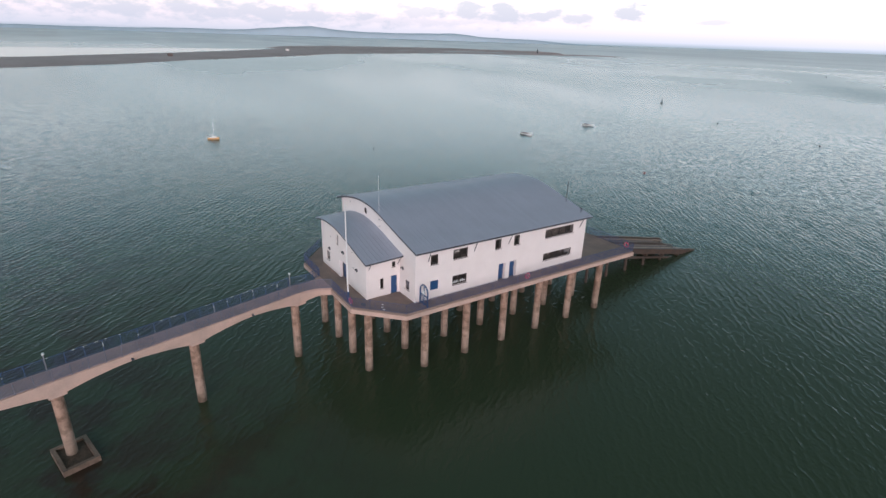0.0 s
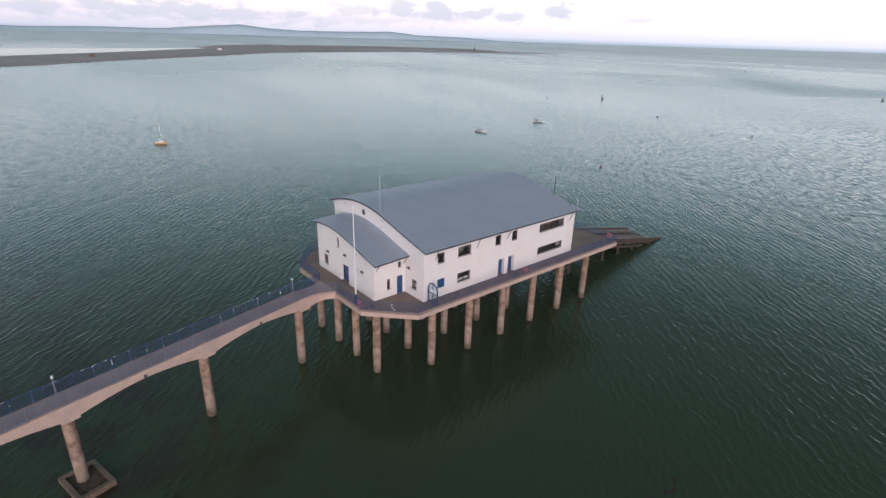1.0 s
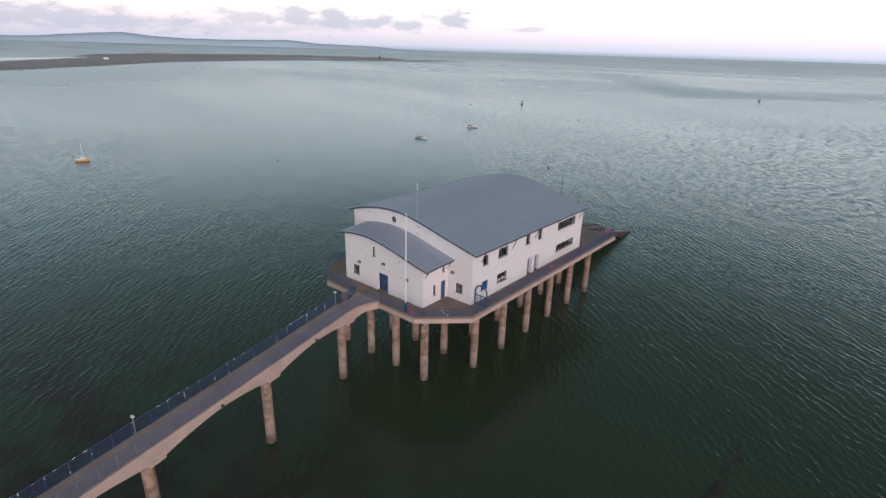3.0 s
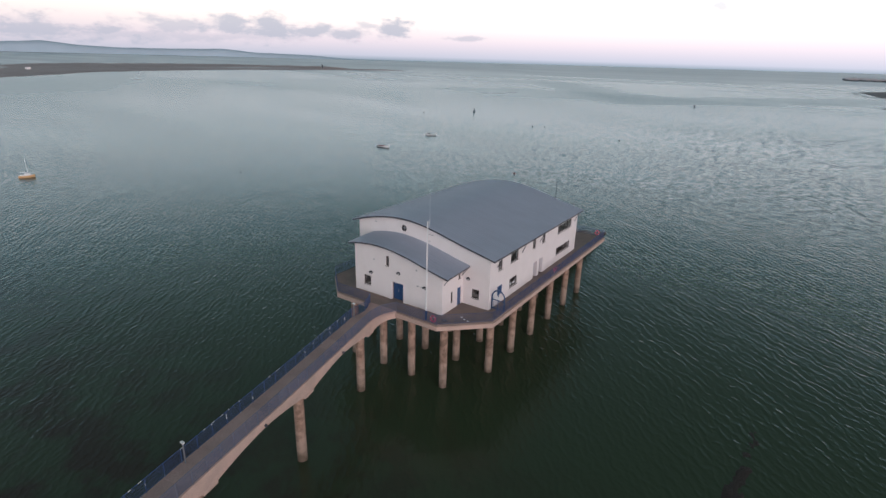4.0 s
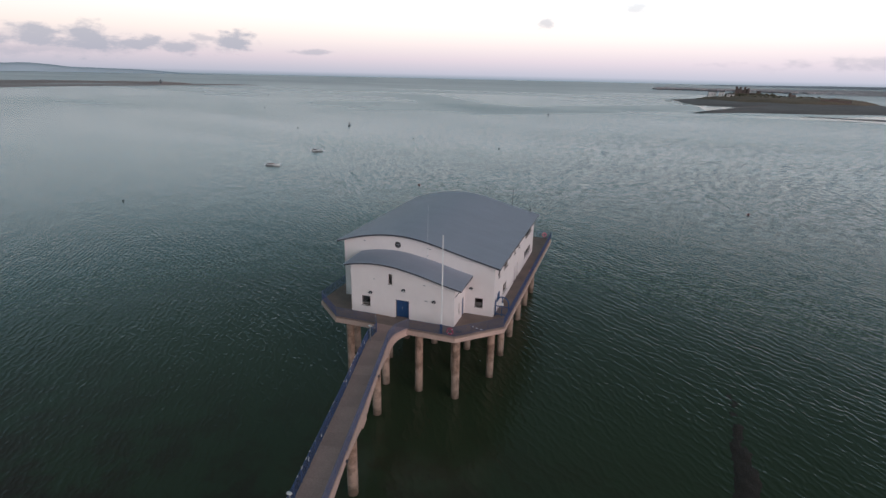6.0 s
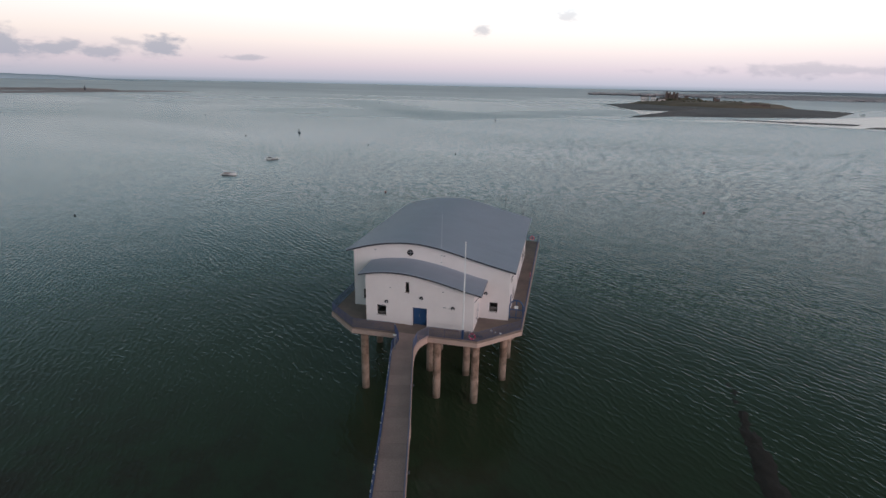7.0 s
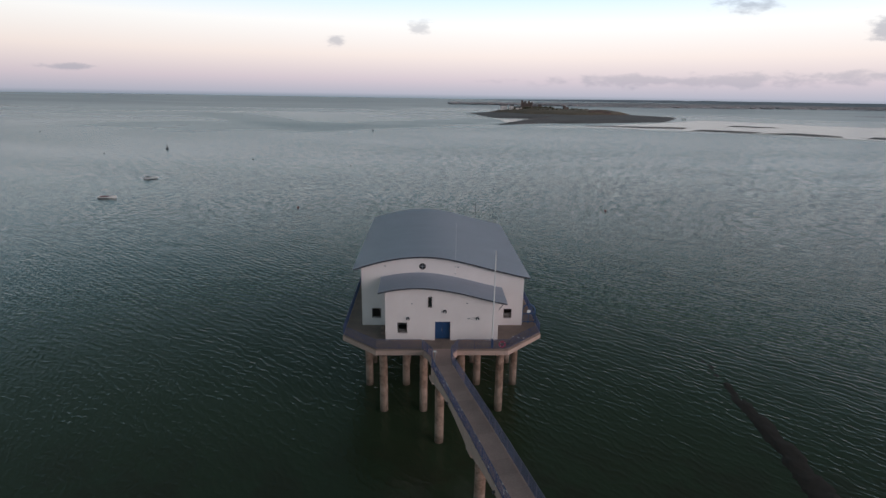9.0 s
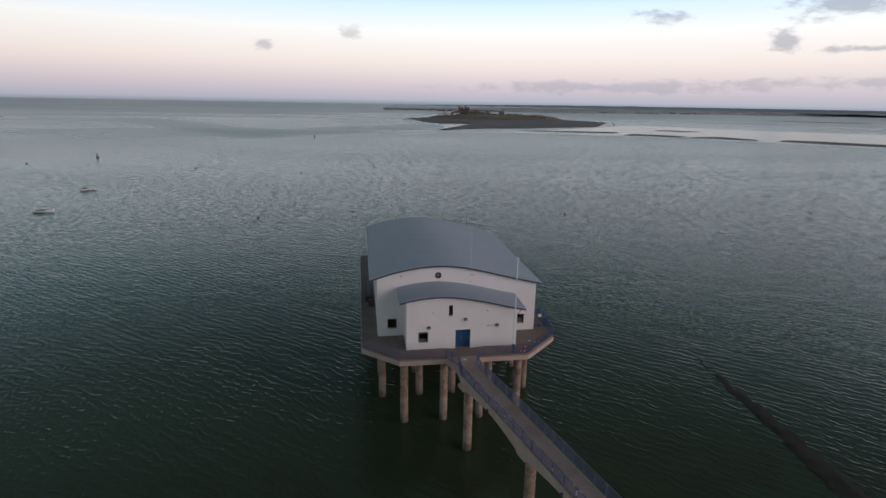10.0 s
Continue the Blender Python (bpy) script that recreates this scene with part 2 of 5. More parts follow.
    def waves(length, turn, distort, dscale, sharp):
        """Long-crested waves: turn is the bearing their crests face."""
        rot = N.new("ShaderNodeMapping")
        rot.inputs["Rotation"].default_value = (0, 0, radians(turn))
        L.new(geo.outputs["Position"], rot.inputs[0])
        wv = N.new("ShaderNodeTexWave")
        wv.wave_type, wv.bands_direction, wv.wave_profile = "BANDS", "X", "SIN"
        wv.inputs["Scale"].default_value = 0.314 / length
        wv.inputs["Distortion"].default_value, wv.inputs["Detail"].default_value = distort, 2.0
        wv.inputs["Detail Scale"].default_value, wv.inputs["Detail Roughness"].default_value = dscale, 0.55
        L.new(rot.outputs[0], wv.inputs["Vector"])
        pw = N.new("ShaderNodeMath")
        pw.operation = "POWER"
        L.new(wv.outputs["Fac"], pw.inputs[0])
        pw.inputs[1].default_value = sharp
        return pw.outputs[0]

    # crests run from north-west to south-east
    main = waves(1.2, -50, 7.0, 1.5, 2.0)
    cross = waves(0.74, -30, 8.0, 1.3, 1.7)
    small = noise_at(2.8, 3, (0.65, 1.0, 1), 38, 0.55, 0.3)
    swell = noise_at(0.22, 2, (0.5, 1.0, 1), 40)

    def combine(a, b, k):
        mm = N.new("ShaderNodeMath")
        mm.operation = "MULTIPLY_ADD"
        L.new(b, mm.inputs[0])
        mm.inputs[1].default_value = k
        L.new(a, mm.inputs[2])
        return mm.outputs[0]

    def times(a, b):
        mm = N.new("ShaderNodeMath")
        mm.operation = "MULTIPLY"
        L.new(a, mm.inputs[0])
        L.new(b, mm.inputs[1])
        return mm.outputs[0]

    def ease(value, a, b, lo=0.0, hi=1.0):
        mr = N.new("ShaderNodeMapRange")
        mr.interpolation_type = "SMOOTHSTEP"
        mr.inputs["From Min"].default_value, mr.inputs["From Max"].default_value = a, b
        mr.inputs["To Min"].default_value, mr.inputs["To Max"].default_value = lo, hi
        L.new(value, mr.inputs["Value"])
        return mr.outputs[0]

    far = dist.outputs["Value"]
    # patches of ruffled and calmer water, and long streaks of wind
    ruffle = ease(noise_at(0.018, 3, (0.5, 1.0, 1), 46), 0.25, 0.75, 0.8, 1.12)
    streak = noise_at(0.0042, 4, (0.35, 1.0, 1), 8, 0.6, 0.8)
    # the tide's edge: a ruffled tongue of water off the island
    wob = noise_at(0.012, 3, (1, 1, 1), 0)
    off = N.new("ShaderNodeMath")
    off.operation = "ADD"
    L.new(sy.outputs["X"], off.inputs[0])
    off.inputs[1].default_value = 118.0
    west, east = N.new("ShaderNodeMath"), N.new("ShaderNodeMath")
    west.operation = east.operation = "MULTIPLY"
    L.new(off.outputs[0], west.inputs[0])
    L.new(off.outputs[0], east.inputs[0])
    west.inputs[1].default_value, east.inputs[1].default_value = -1.5, 1.15
    edge = N.new("ShaderNodeMath")
    edge.operation = "SMOOTH_MAX"
    L.new(west.outputs[0], edge.inputs[0])
    L.new(east.outputs[0], edge.inputs[1])
    edge.inputs[2].default_value = 60.0
    past = N.new("ShaderNodeMath")
    past.operation = "SUBTRACT"
    L.new(sy.outputs["Y"], past.inputs[0])
    L.new(edge.outputs[0], past.inputs[1])
    past = combine(past.outputs[0], wob, 90.0)
    tongue = times(times(ease(past, 440.0, 515.0), ease(past, 680.0, 505.0)), ease(sy.outputs["Y"], 1000.0, 600.0))
    # roughness: a broad bright reach, a darker ruffled horizon
    reach = N.new("ShaderNodeMapRange")
    reach.inputs["From Max"].default_value = 2000.0
    L.new(far, reach.inputs["Value"])
    open_sea = N.new("ShaderNodeFloatCurve")
    pts = open_sea.mapping.curves[0].points
    pts[0].location, pts[1].location = (0.0, 0.19), (1.0, 0.33)
    for q in ((0.05, 0.19), (0.15, 0.23), (0.3, 0.265), (0.45, 0.26), (0.62, 0.285)):
        pts.new(*q)
    open_sea.mapping.update()
    L.new(reach.outputs[0], open_sea.inputs["Value"])
    rough = times(open_sea.outputs[0], ease(streak, 0.3, 0.7, 0.92, 1.1))
    L.new(combine(rough, tongue, 0.045), p.inputs["Roughness"])
    vary = noise_at(0.16, 2, (0.6, 1.0, 1), 40)
    near = ease(far, 100.0, 320.0, 1.0, 0.0)
    both = combine(combine(swell, small, 0.45), times(cross, near), 0.16)
    hh = combine(both, times(times(main, near), vary), 0.48)
    # lee between the pier, the causeway and the shore
    lee_a = times(ease(sy.outputs["X"], 27.0, 20.0), ease(sy.outputs["Y"], 8.0, -26.0))
    lee_b = times(lee_a, ease(sy.outputs["X"], -34.0, -8.0, 0.45, 1.0))
    lee = ease(lee_b, 0.0, 1.0, 1.0, 0.5)
    h = times(times(times(hh, ruffle), ease(far, 140.0, 420.0, 1.0, 0.0)), lee)
    bp = N.new("ShaderNodeBump")
    bp.inputs["Strength"].default_value, bp.inputs["Distance"].default_value = 1.0, 0.088
    L.new(h, bp.inputs["Height"])

    # farther out the slopes of an uneven chop at three lengths
    def slopes(scale, k, amount):
        s1 = noise_at(scale, 3, (1.0, 0.45, 1), -50, 0.6)
        s2 = noise_at(scale * 1.13, 3, (1.0, 0.6, 1), -32, 0.6)
        sv = N.new("ShaderNodeCombineXYZ")
        for sock, (a, b) in zip(sv.inputs[:2], ((0.64, 0.4), (0.77, 0.9))):
            lin = combine(times_k(s1, a), s2, b)
            sub = N.new("ShaderNodeMath")
            sub.operation = "SUBTRACT"
            L.new(lin, sub.inputs[0])
            sub.inputs[1].default_value = (a + b) / 2
            L.new(sub.outputs[0], sock)
        sc = N.new("ShaderNodeVectorMath")
        sc.operation = "SCALE"
        L.new(sv.outputs[0], sc.inputs[0])
        L.new(times_k(amount, k), sc.inputs["Scale"])
        return sc.outputs[0]

    def times_k(a, k):
        mm = N.new("ShaderNodeMath")
        mm.operation = "MULTIPLY"
        L.new(a, mm.inputs[0])
        mm.inputs[1].default_value = k
        return mm.outputs[0]

    gust = times(times(ruffle, ease(streak, 0.3, 0.7, 0.85, 1.12)), lee)
    gust = combine(gust, tongue, 0.15)
    normal = bp.outputs[0]
    for scale, k, a, b, c, d in SLOPES:
        amount = times(times(ease(far, a, b), ease(far, c, d, 1.0, 0.0)), gust)
        va = N.new("ShaderNodeVectorMath")
        L.new(normal, va.inputs[0])
        L.new(slopes(scale, k, amount), va.inputs[1])
        normal = va.outputs[0]
    unit = N.new("ShaderNodeVectorMath")
    unit.operation = "NORMALIZE"
    L.new(normal, unit.inputs[0])
    L.new(unit.outputs[0], p.inputs["Normal"])
    return m


# chop: scale, strength, and the distances at which it sets in and dies away
SLOPES = [(0.70, 0.37, 50.0, 150.0, 240.0, 500.0), (0.34, 0.29, 110.0, 260.0, 450.0, 900.0), (0.15, 0.16, 280.0, 600.0, 1400.0, 2600.0)]


WHITE = material("white_render", (0.82, 0.765, 0.755), rough=0.8, vary=0.06, scale=0.6, fine=12, bump=0.15, second=(0.75, 0.695, 0.685))
ROOF = material("grey_standing_seam_metal", (0.365, 0.395, 0.48), rough=0.45, metal=0.0, vary=0.08, scale=0.35, fine=20, bump=0.03, second=(0.325, 0.35, 0.425), random_amount=0.025)
DARK_GLASS = material("dark_glass", (0.02, 0.024, 0.03), rough=0.08, vary=0.1, bump=0)
FASCIA = material("dark_fascia_paint", (0.06, 0.065, 0.08), rough=0.5, vary=0.2)
CONCRETE = material("weathered_concrete", (0.60, 0.425, 0.36), rough=0.85, vary=0.25, scale=0.7, fine=14, bump=0.3, second=(0.43, 0.325, 0.275))
PAVING = material("worn_brown_decking", (0.28, 0.21, 0.178), rough=0.8, vary=0.25, scale=0.5, fine=10, bump=0.2, second=(0.165, 0.128, 0.115))
PIER_PAVING = material("pinkish_brown_pier_paving", (0.50, 0.35, 0.315), rough=0.8, vary=0.25, scale=0.5, fine=10, bump=0.2, second=(0.38, 0.27, 0.245), random_amount=0.06)
BLUE = material("blue_gloss_paint", (0.025, 0.08, 0.205), rough=0.4, vary=0.2, scale=2, fine=20, bump=0.05)
GLASS = glass_material("window_glass")
DARKFRAME = material("brown_window_frame", (0.05, 0.038, 0.034), rough=0.5, vary=0.2)
GALV = material("galvanised_steel", (0.35, 0.36, 0.38), rough=0.45, metal=0.6, vary=0.2)
POLE_WHITE = material("white_pole_paint", (0.8, 0.8, 0.8), rough=0.4, vary=0.05)
RED = material("red_plastic", (0.62, 0.08, 0.15), rough=0.45, vary=0.15)
TIMBER = material("dark_wet_timber", (0.095, 0.058, 0.04), rough=0.6, vary=0.4, scale=1.2, fine=10, bump=0.5, second=(0.035, 0.028, 0.026))
PALE_TIMBER = material("pale_worn_timber", (0.34, 0.235, 0.18), rough=0.7, vary=0.4, scale=1.5, fine=12, bump=0.4, second=(0.16, 0.12, 0.11))
RAILBLUE = material("navy_rail_paint", (0.045, 0.075, 0.165), rough=0.5, vary=0.2, scale=2, fine=20, bump=0.05)
WEED = material("dark_seaweed", (0.018, 0.015, 0.011), rough=0.9, spec=0.15, vary=0.5, scale=1.5, fine=9, bump=0.8, bump_dist=0.05, second=(0.035, 0.026, 0.018))
BROWN_WEED = material("brown_seaweed", (0.032, 0.023, 0.017), rough=0.85, vary=0.5, scale=2.0, fine=9, bump=0.8, bump_dist=0.05, second=(0.015, 0.011, 0.009))
RAIL_INFILL = material("weathered_blue_mesh", (0.06, 0.09, 0.215), rough=0.55, vary=0.2, scale=1.2, fine=15, bump=0.05, second=(0.055, 0.075, 0.15))
PANEL_BLUE = material("faded_lilac_blue_panels", (0.115, 0.135, 0.235), rough=0.6, vary=0.25, scale=0.8, fine=12, bump=0.05, second=(0.095, 0.115, 0.2), random_amount=0.08)
RAIL_GREY = material("weathered_grey_blue_paint", (0.07, 0.09, 0.18), rough=0.55, vary=0.2, scale=2, fine=20, bump=0.05)
RAIL_LILAC = material("faded_lilac_paint", (0.165, 0.17, 0.225), rough=0.55, vary=0.2, scale=2, fine=20, bump=0.05)
FOOTING_WEED = material("brown_silt_and_weed", (0.11, 0.075, 0.05), rough=0.85, vary=0.5, scale=2.5, fine=9, bump=0.8, bump_dist=0.05, second=(0.035, 0.025, 0.018))
STAINED = material("blue_paint_with_droppings", (0.035, 0.075, 0.19), rough=0.6, vary=0.1, scale=2.6, fine=20, bump=0.05, second=(0.7, 0.7, 0.68), spread=0.06, stretch=(1.0, 1.0, 1.0))
# far shore and woods: haze lightens the base colour itself
FAR_SHORE = material("hazy_far_land", (0.52, 0.485, 0.505), rough=1.0, vary=0.3, scale=0.01, fine=0.1, bump=0, spec=0.1)
# distance haze put into the coast's base colour
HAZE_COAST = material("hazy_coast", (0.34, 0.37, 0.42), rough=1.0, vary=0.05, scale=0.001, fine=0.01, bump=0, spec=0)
BUSH = material("dark_scrub", (0.12, 0.105, 0.07), rough=0.9, vary=0.4, scale=0.2, fine=2, bump=0.4, bump_dist=0.2)
BLIND = material("dull_blind_cloth", (0.30, 0.27, 0.25), rough=0.9, vary=0.3, scale=2, fine=8, bump=0)
INTERIOR = material("dim_interior_paint", (0.34, 0.27, 0.235), rough=0.8, vary=0.5, scale=1.4, fine=6, bump=0)
ROOF_SLATE = material("grey_slate", (0.12, 0.12, 0.13), rough=0.7, vary=0.2)
RED_BROWN = material("faded_red_plastic", (0.17, 0.05, 0.05), rough=0.6, vary=0.25)
YELLOW = material("yellow_gelcoat", (0.72, 0.45, 0.22), rough=0.35, vary=0.12)
CALM = calm_material()
FOAM = material("sea_foam", (0.75, 0.76, 0.76), rough=0.9, vary=0.2, scale=0.3, fine=2, bump=0.2)
WET_CONCRETE = material("weedy_wet_concrete", (0.215, 0.15, 0.11), rough=0.7, vary=0.4, scale=0.9, fine=7, bump=0.4, second=(0.09, 0.065, 0.05))
for e, q in zip(STAINED.node_tree.nodes["Color Ramp"].color_ramp.elements, (0.55, 0.585)):
    e.position = q
PILE_CONCRETE = pile_material()
WATER = water_material()
SHINGLE = material("shingle_and_mud", (0.23, 0.20, 0.20), rough=0.9, vary=0.3, scale=0.02, fine=0.3, bump=0.4, bump_dist=0.3, second=(0.14, 0.125, 0.125))
GRASS = material("rough_grass", (0.26, 0.185, 0.13), rough=0.9, vary=0.35, scale=0.03, fine=0.4, bump=0.5, bump_dist=0.4, second=(0.15, 0.12, 0.085))
# distance haze put into the hills' pale blue base colour
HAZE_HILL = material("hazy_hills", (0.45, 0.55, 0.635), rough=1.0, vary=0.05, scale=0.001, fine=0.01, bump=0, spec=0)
# the spit's shingle, paled in its base colour to stand for haze
SPIT = material("hazy_mauve_shingle", (0.39, 0.33, 0.325), rough=0.95, vary=0.2, scale=0.02, fine=0.3, bump=0.2, bump_dist=0.2, second=(0.30, 0.255, 0.25))
STONE = material("red_sandstone", (0.175, 0.133, 0.122), rough=0.9, vary=0.3, scale=0.1, fine=1.0)


# ---- mesh helpers ----
def mesh_of(name, bm, mat=None, smooth=False):
    me = bpy.data.meshes.new(name)
    bm.to_mesh(me)
    bm.free()
    if mat:
        me.materials.append(mat)
    if smooth:
        for f in me.polygons:
            f.use_smooth = True
    return me


def part(name, bm, mat, parent=None, label="", smooth=False):
    ob = new(name, mesh_of(name, bm, mat, smooth))
    ob.parent = parent
    if label:
        tagged(ob, label)
    return ob


def empty(name, at=(0, 0, 0), **tags):
    e = new(name)
    e.location = at
    return tagged(e, **tags)


def box(bm, x0, x1, y0, y1, z0, z1):
    v = [bm.verts.new(c) for c in ((x0, y0, z0), (x1, y0, z0), (x1, y1, z0), (x0, y1, z0), (x0, y0, z1), (x1, y0, z1), (x1, y1, z1), (x0, y1, z1))]
    for f in ((0, 3, 2, 1), (4, 5, 6, 7), (0, 1, 5, 4), (1, 2, 6, 5), (2, 3, 7, 6), (3, 0, 4, 7)):
        bm.faces.new([v[i] for i in f])
    return bm


def boxes(*rows):
    bm = bmesh.new()
    for r in rows:
        box(bm, *r)
    return bm


def slab(bm, pts, z0, z1):
    """An upright prism over a plan outline."""
    lo, hi = [bm.verts.new((x, y, z0)) for x, y in pts], [bm.verts.new((x, y, z1)) for x, y in pts]
    n = len(pts)
    bm.faces.new(list(reversed(lo)))
    bm.faces.new(hi)
    for i in range(n):
        bm.faces.new((lo[i], lo[(i + 1) % n], hi[(i + 1) % n], hi[i]))
    bmesh.ops.recalc_face_normals(bm, faces=bm.faces[:])
    return bm


def tube(bm, pts, r, sides=8, r_end=None, cap=True):
    """A round bar along a line of points, tapering to r_end."""
    pts = [Vector(p) for p in pts]
    rings = []
    n = len(pts)
    for i, p in enumerate(pts):
        d = (pts[min(i + 1, n - 1)] - pts[max(i - 1, 0)]).normalized()
        a = d.cross(Vector((0, 0, 1)) if abs(d.z) < 0.9 else Vector((1, 0, 0))).normalized()
        b = d.cross(a)
        rr = r if r_end is None else r + (r_end - r) * i / (n - 1)
        rings.append([bm.verts.new(p + (a * math.cos(t) + b * math.sin(t)) * rr) for t in (2 * math.pi * k / sides for k in range(sides))])
    for q, w in zip(rings, rings[1:]):
        for k in range(sides):
            bm.faces.new((q[k], q[(k + 1) % sides], w[(k + 1) % sides], w[k]))
    if cap:
        bm.faces.new(rings[0])
        bm.faces.new(rings[-1])
    bmesh.ops.recalc_face_normals(bm, faces=bm.faces[:])
    return bm


def curve_at(points, x):
    """Smooth height through a few (x, z) points."""
    n = len(points)
    for i in range(n - 1):
        if x <= points[i + 1][0] or i == n - 2:
            (x0, y0), (x1, y1) = points[i], points[i + 1]
            m0 = (y1 - points[i - 1][1]) / (x1 - points[i - 1][0]) if i else (y1 - y0) / (x1 - x0)
            m1 = (points[i + 2][1] - y0) / (points[i + 2][0] - x0) if i < n - 2 else (y1 - y0) / (x1 - x0)
            h = x1 - x0
            t = (x - x0) / h
            return (2 * t**3 - 3 * t**2 + 1) * y0 + (t**3 - 2 * t**2 + t) * h * m0 + (3 * t**2 - 2 * t**3) * y1 + (t**3 - t**2) * h * m1


# ---- setting: water and distance ----
def build_sea():
    bm = bmesh.new()
    n, R = 96, 6500
    ring = [bm.verts.new((R * math.cos(2 * math.pi * i / n), R * math.sin(2 * math.pi * i / n), 0)) for i in range(n)]
    bm.faces.new(ring)
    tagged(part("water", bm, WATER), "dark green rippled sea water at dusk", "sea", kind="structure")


build_sea()


def land(name, outline, height, mat, label, category, rise=0.25):
    """A low island or bank: an outline with a foreshore that rises to a rounded, uneven top."""
    bm = bmesh.new()
    c = Vector((sum(p[0] for p in outline) / len(outline), sum(p[1] for p in outline) / len(outline), 0))
    pts = []
    n = len(outline)
    for i in range(n):
        a, b = Vector((*outline[i], 0)), Vector((*outline[(i + 1) % n], 0))
        k = max(2, int((b - a).length / 25))
        for j in range(k):
            q = a.lerp(b, j / k)
            w = noise.noise(q * 0.03) * 6
            pts.append(q + Vector((w, w * 0.5, 0)) * (0 if j == 0 else 1))
    rings = []
    for s, hz in ((1.0, -0.5), (0.93, 0.35), (0.82, 0.7), (0.6, 0.95), (0.3, 1.0)):
        row = []
        for q in pts:
            w = c.lerp(q, s)
            z = height * hz if hz > 0 else -0.5
            z += (noise.noise(w * 0.02) * 0.4 + noise.noise(w * 0.08) * 0.2) * height * max(hz, 0)
            row.append(bm.verts.new((w.x, w.y, z)))
        rings.append(row)
    m = len(pts)
    for a, b in zip(rings, rings[1:]):
        for i in range(m):
            bm.faces.new((a[i], a[(i + 1) % m], b[(i + 1) % m], b[i]))
    bm.faces.new(rings[-1])
    bmesh.ops.recalc_face_normals(bm, faces=bm.faces[:])
    return tagged(part(name, bm, mat, smooth=True), label, category, kind="structure")


ISLE = [(69, 1010), (94, 805), (170, 780), (69, 581), (129, 638), (212, 659), (336, 726), (438, 909), (413, 973), (330, 1250), (180, 1230)]
land("ground_island", ISLE, 3.5, SHINGLE, "low shingle island", "island")
land("ground_turf", [(110, 1040), (150, 930), (230, 860), (330, 900), (385, 985), (310, 1200), (190, 1200)], 9.5, GRASS, "rough grass on the island", "grass")


def along(points, t):
    """The point at the share t of a plan line's length."""
    q = [Vector((*p, 0)) for p in points]
    seg = [(b - a).length for a, b in zip(q, q[1:])]
    d = t * sum(seg)
    for a, b, l in zip(q, q[1:], seg):
        if d <= l:
            return a.lerp(b, d / l)
        d -= l
    return q[-1]


def bank(name, near_edge, far_edge, height, mat, label, category):
    """A long low bank between two shore lines, with an uneven rounded top."""
    bm = bmesh.new()
    n = 70
    rows = []
    for i in range(n + 1):
        a, b = along(near_edge, i / n), along(far_edge, i / n)
        row = []
        for u, hz in ((0.0, -0.3), (0.06, 0.35), (0.2, 0.75), (0.5, 1.0), (0.8, 0.75), (1.0, -0.3)):
            w = a.lerp(b, u)
            z = -0.3 if hz < 0 else height * min(1, 12 * i / n + 0.02, 25 * (n - i) / n + 0.05) * hz * (1 + 0.35 * noise.noise(w * 0.02) + 0.15 * noise.noise(w * 0.07))
            k = noise.noise(w * 0.03) * 5
            row.append(bm.verts.new((w.x + k, w.y + k * 0.4, z)))
        rows.append(row)
    for q, w in zip(rows, rows[1:]):
        for k in range(5):
            bm.faces.new((q[k], q[k + 1], w[k + 1], w[k]))
    bmesh.ops.recalc_face_normals(bm, faces=bm.faces[:])
    if sum(f.normal.z for f in bm.faces) < 0:
        bmesh.ops.reverse_faces(bm, faces=bm.faces[:])
    return tagged(part(name, bm, mat, smooth=True), label, category, kind="structure")


bank("ground_spit", [(-480, -300), (-513, -67), (-564, 12), (-650, 102), (-751, 232), (-874, 371), (-964, 646), (-917, 960), (-855, 1106)], [(-640, -300), (-690, -80), (-900, 150), (-1130, 361), (-1080, 640), (-990, 960), (-860, 1110)], 2.2, SPIT, "long low shingle spit", "spit")
bank("ground_spit_far", [(-1000, 330), (-1080, 480), (-1120, 640), (-1120, 850), (-1000, 1040)], [(-1200, 330), (-1340, 500), (-1330, 820), (-1200, 1000), (-1005, 1045)], 4.5, SPIT, "higher stony end of the spit", "spit")
land("ground_far_shore", [(69, 2300), (328, 2080), (578, 1930), (745, 1930), (1616, 2100), (2600, 1800), (3400, 1200), (3400, 2600), (1500, 2900), (500, 2700)], 9, FAR_SHORE, "low far shore with woods, paled by haze", "shore")
for pts in ([(172, 603), (229, 575), (284, 560), (300, 583), (239, 592)], [(272, 526), (292, 547), (322, 535), (344, 508), (322, 493)], [(370, 632), (384, 645), (428, 612), (405, 608)], [(331, 494), (352, 500), (374, 506), (391, 458), (385, 449), (360, 466)], [(391, 441), (416, 462), (446, 429), (476, 396), (640, 262), (600, 250), (447, 373)], [(960, 1180), (1045, 1165), (1110, 1098), (1160, 1048), (1120, 1030), (1040, 1110)]):
    land("ground_sandbar", pts, 0.7, SHINGLE, "low dark sandbar in the shallows", "sandbar")


def calm(pts, label):
    tagged(part("water_calm", slab(bmesh.new(), pts, -0.3, 0.012), CALM), label, "water", kind="structure")


calm([(117, 573), (186, 559), (270, 513), (318, 485), (371, 424), (444, 362), (600, 236), (900, 20), (1150, 330), (633, 603), (525, 676), (477, 752), (431, 812), (346, 726), (250, 650), (205, 600), (150, 580)], "smooth bright shallows beyond the sandbars")
calm([(-690, -90), (-900, 140), (-1100, 325), (-1060, 200), (-1010, 20), (-960, -200), (-640, -300)], "smooth bright shallows behind the spit")


calm([(96, 800), (168, 778), (118, 690), (92, 630), (96, 720)], "smooth bright water in the island's cove")


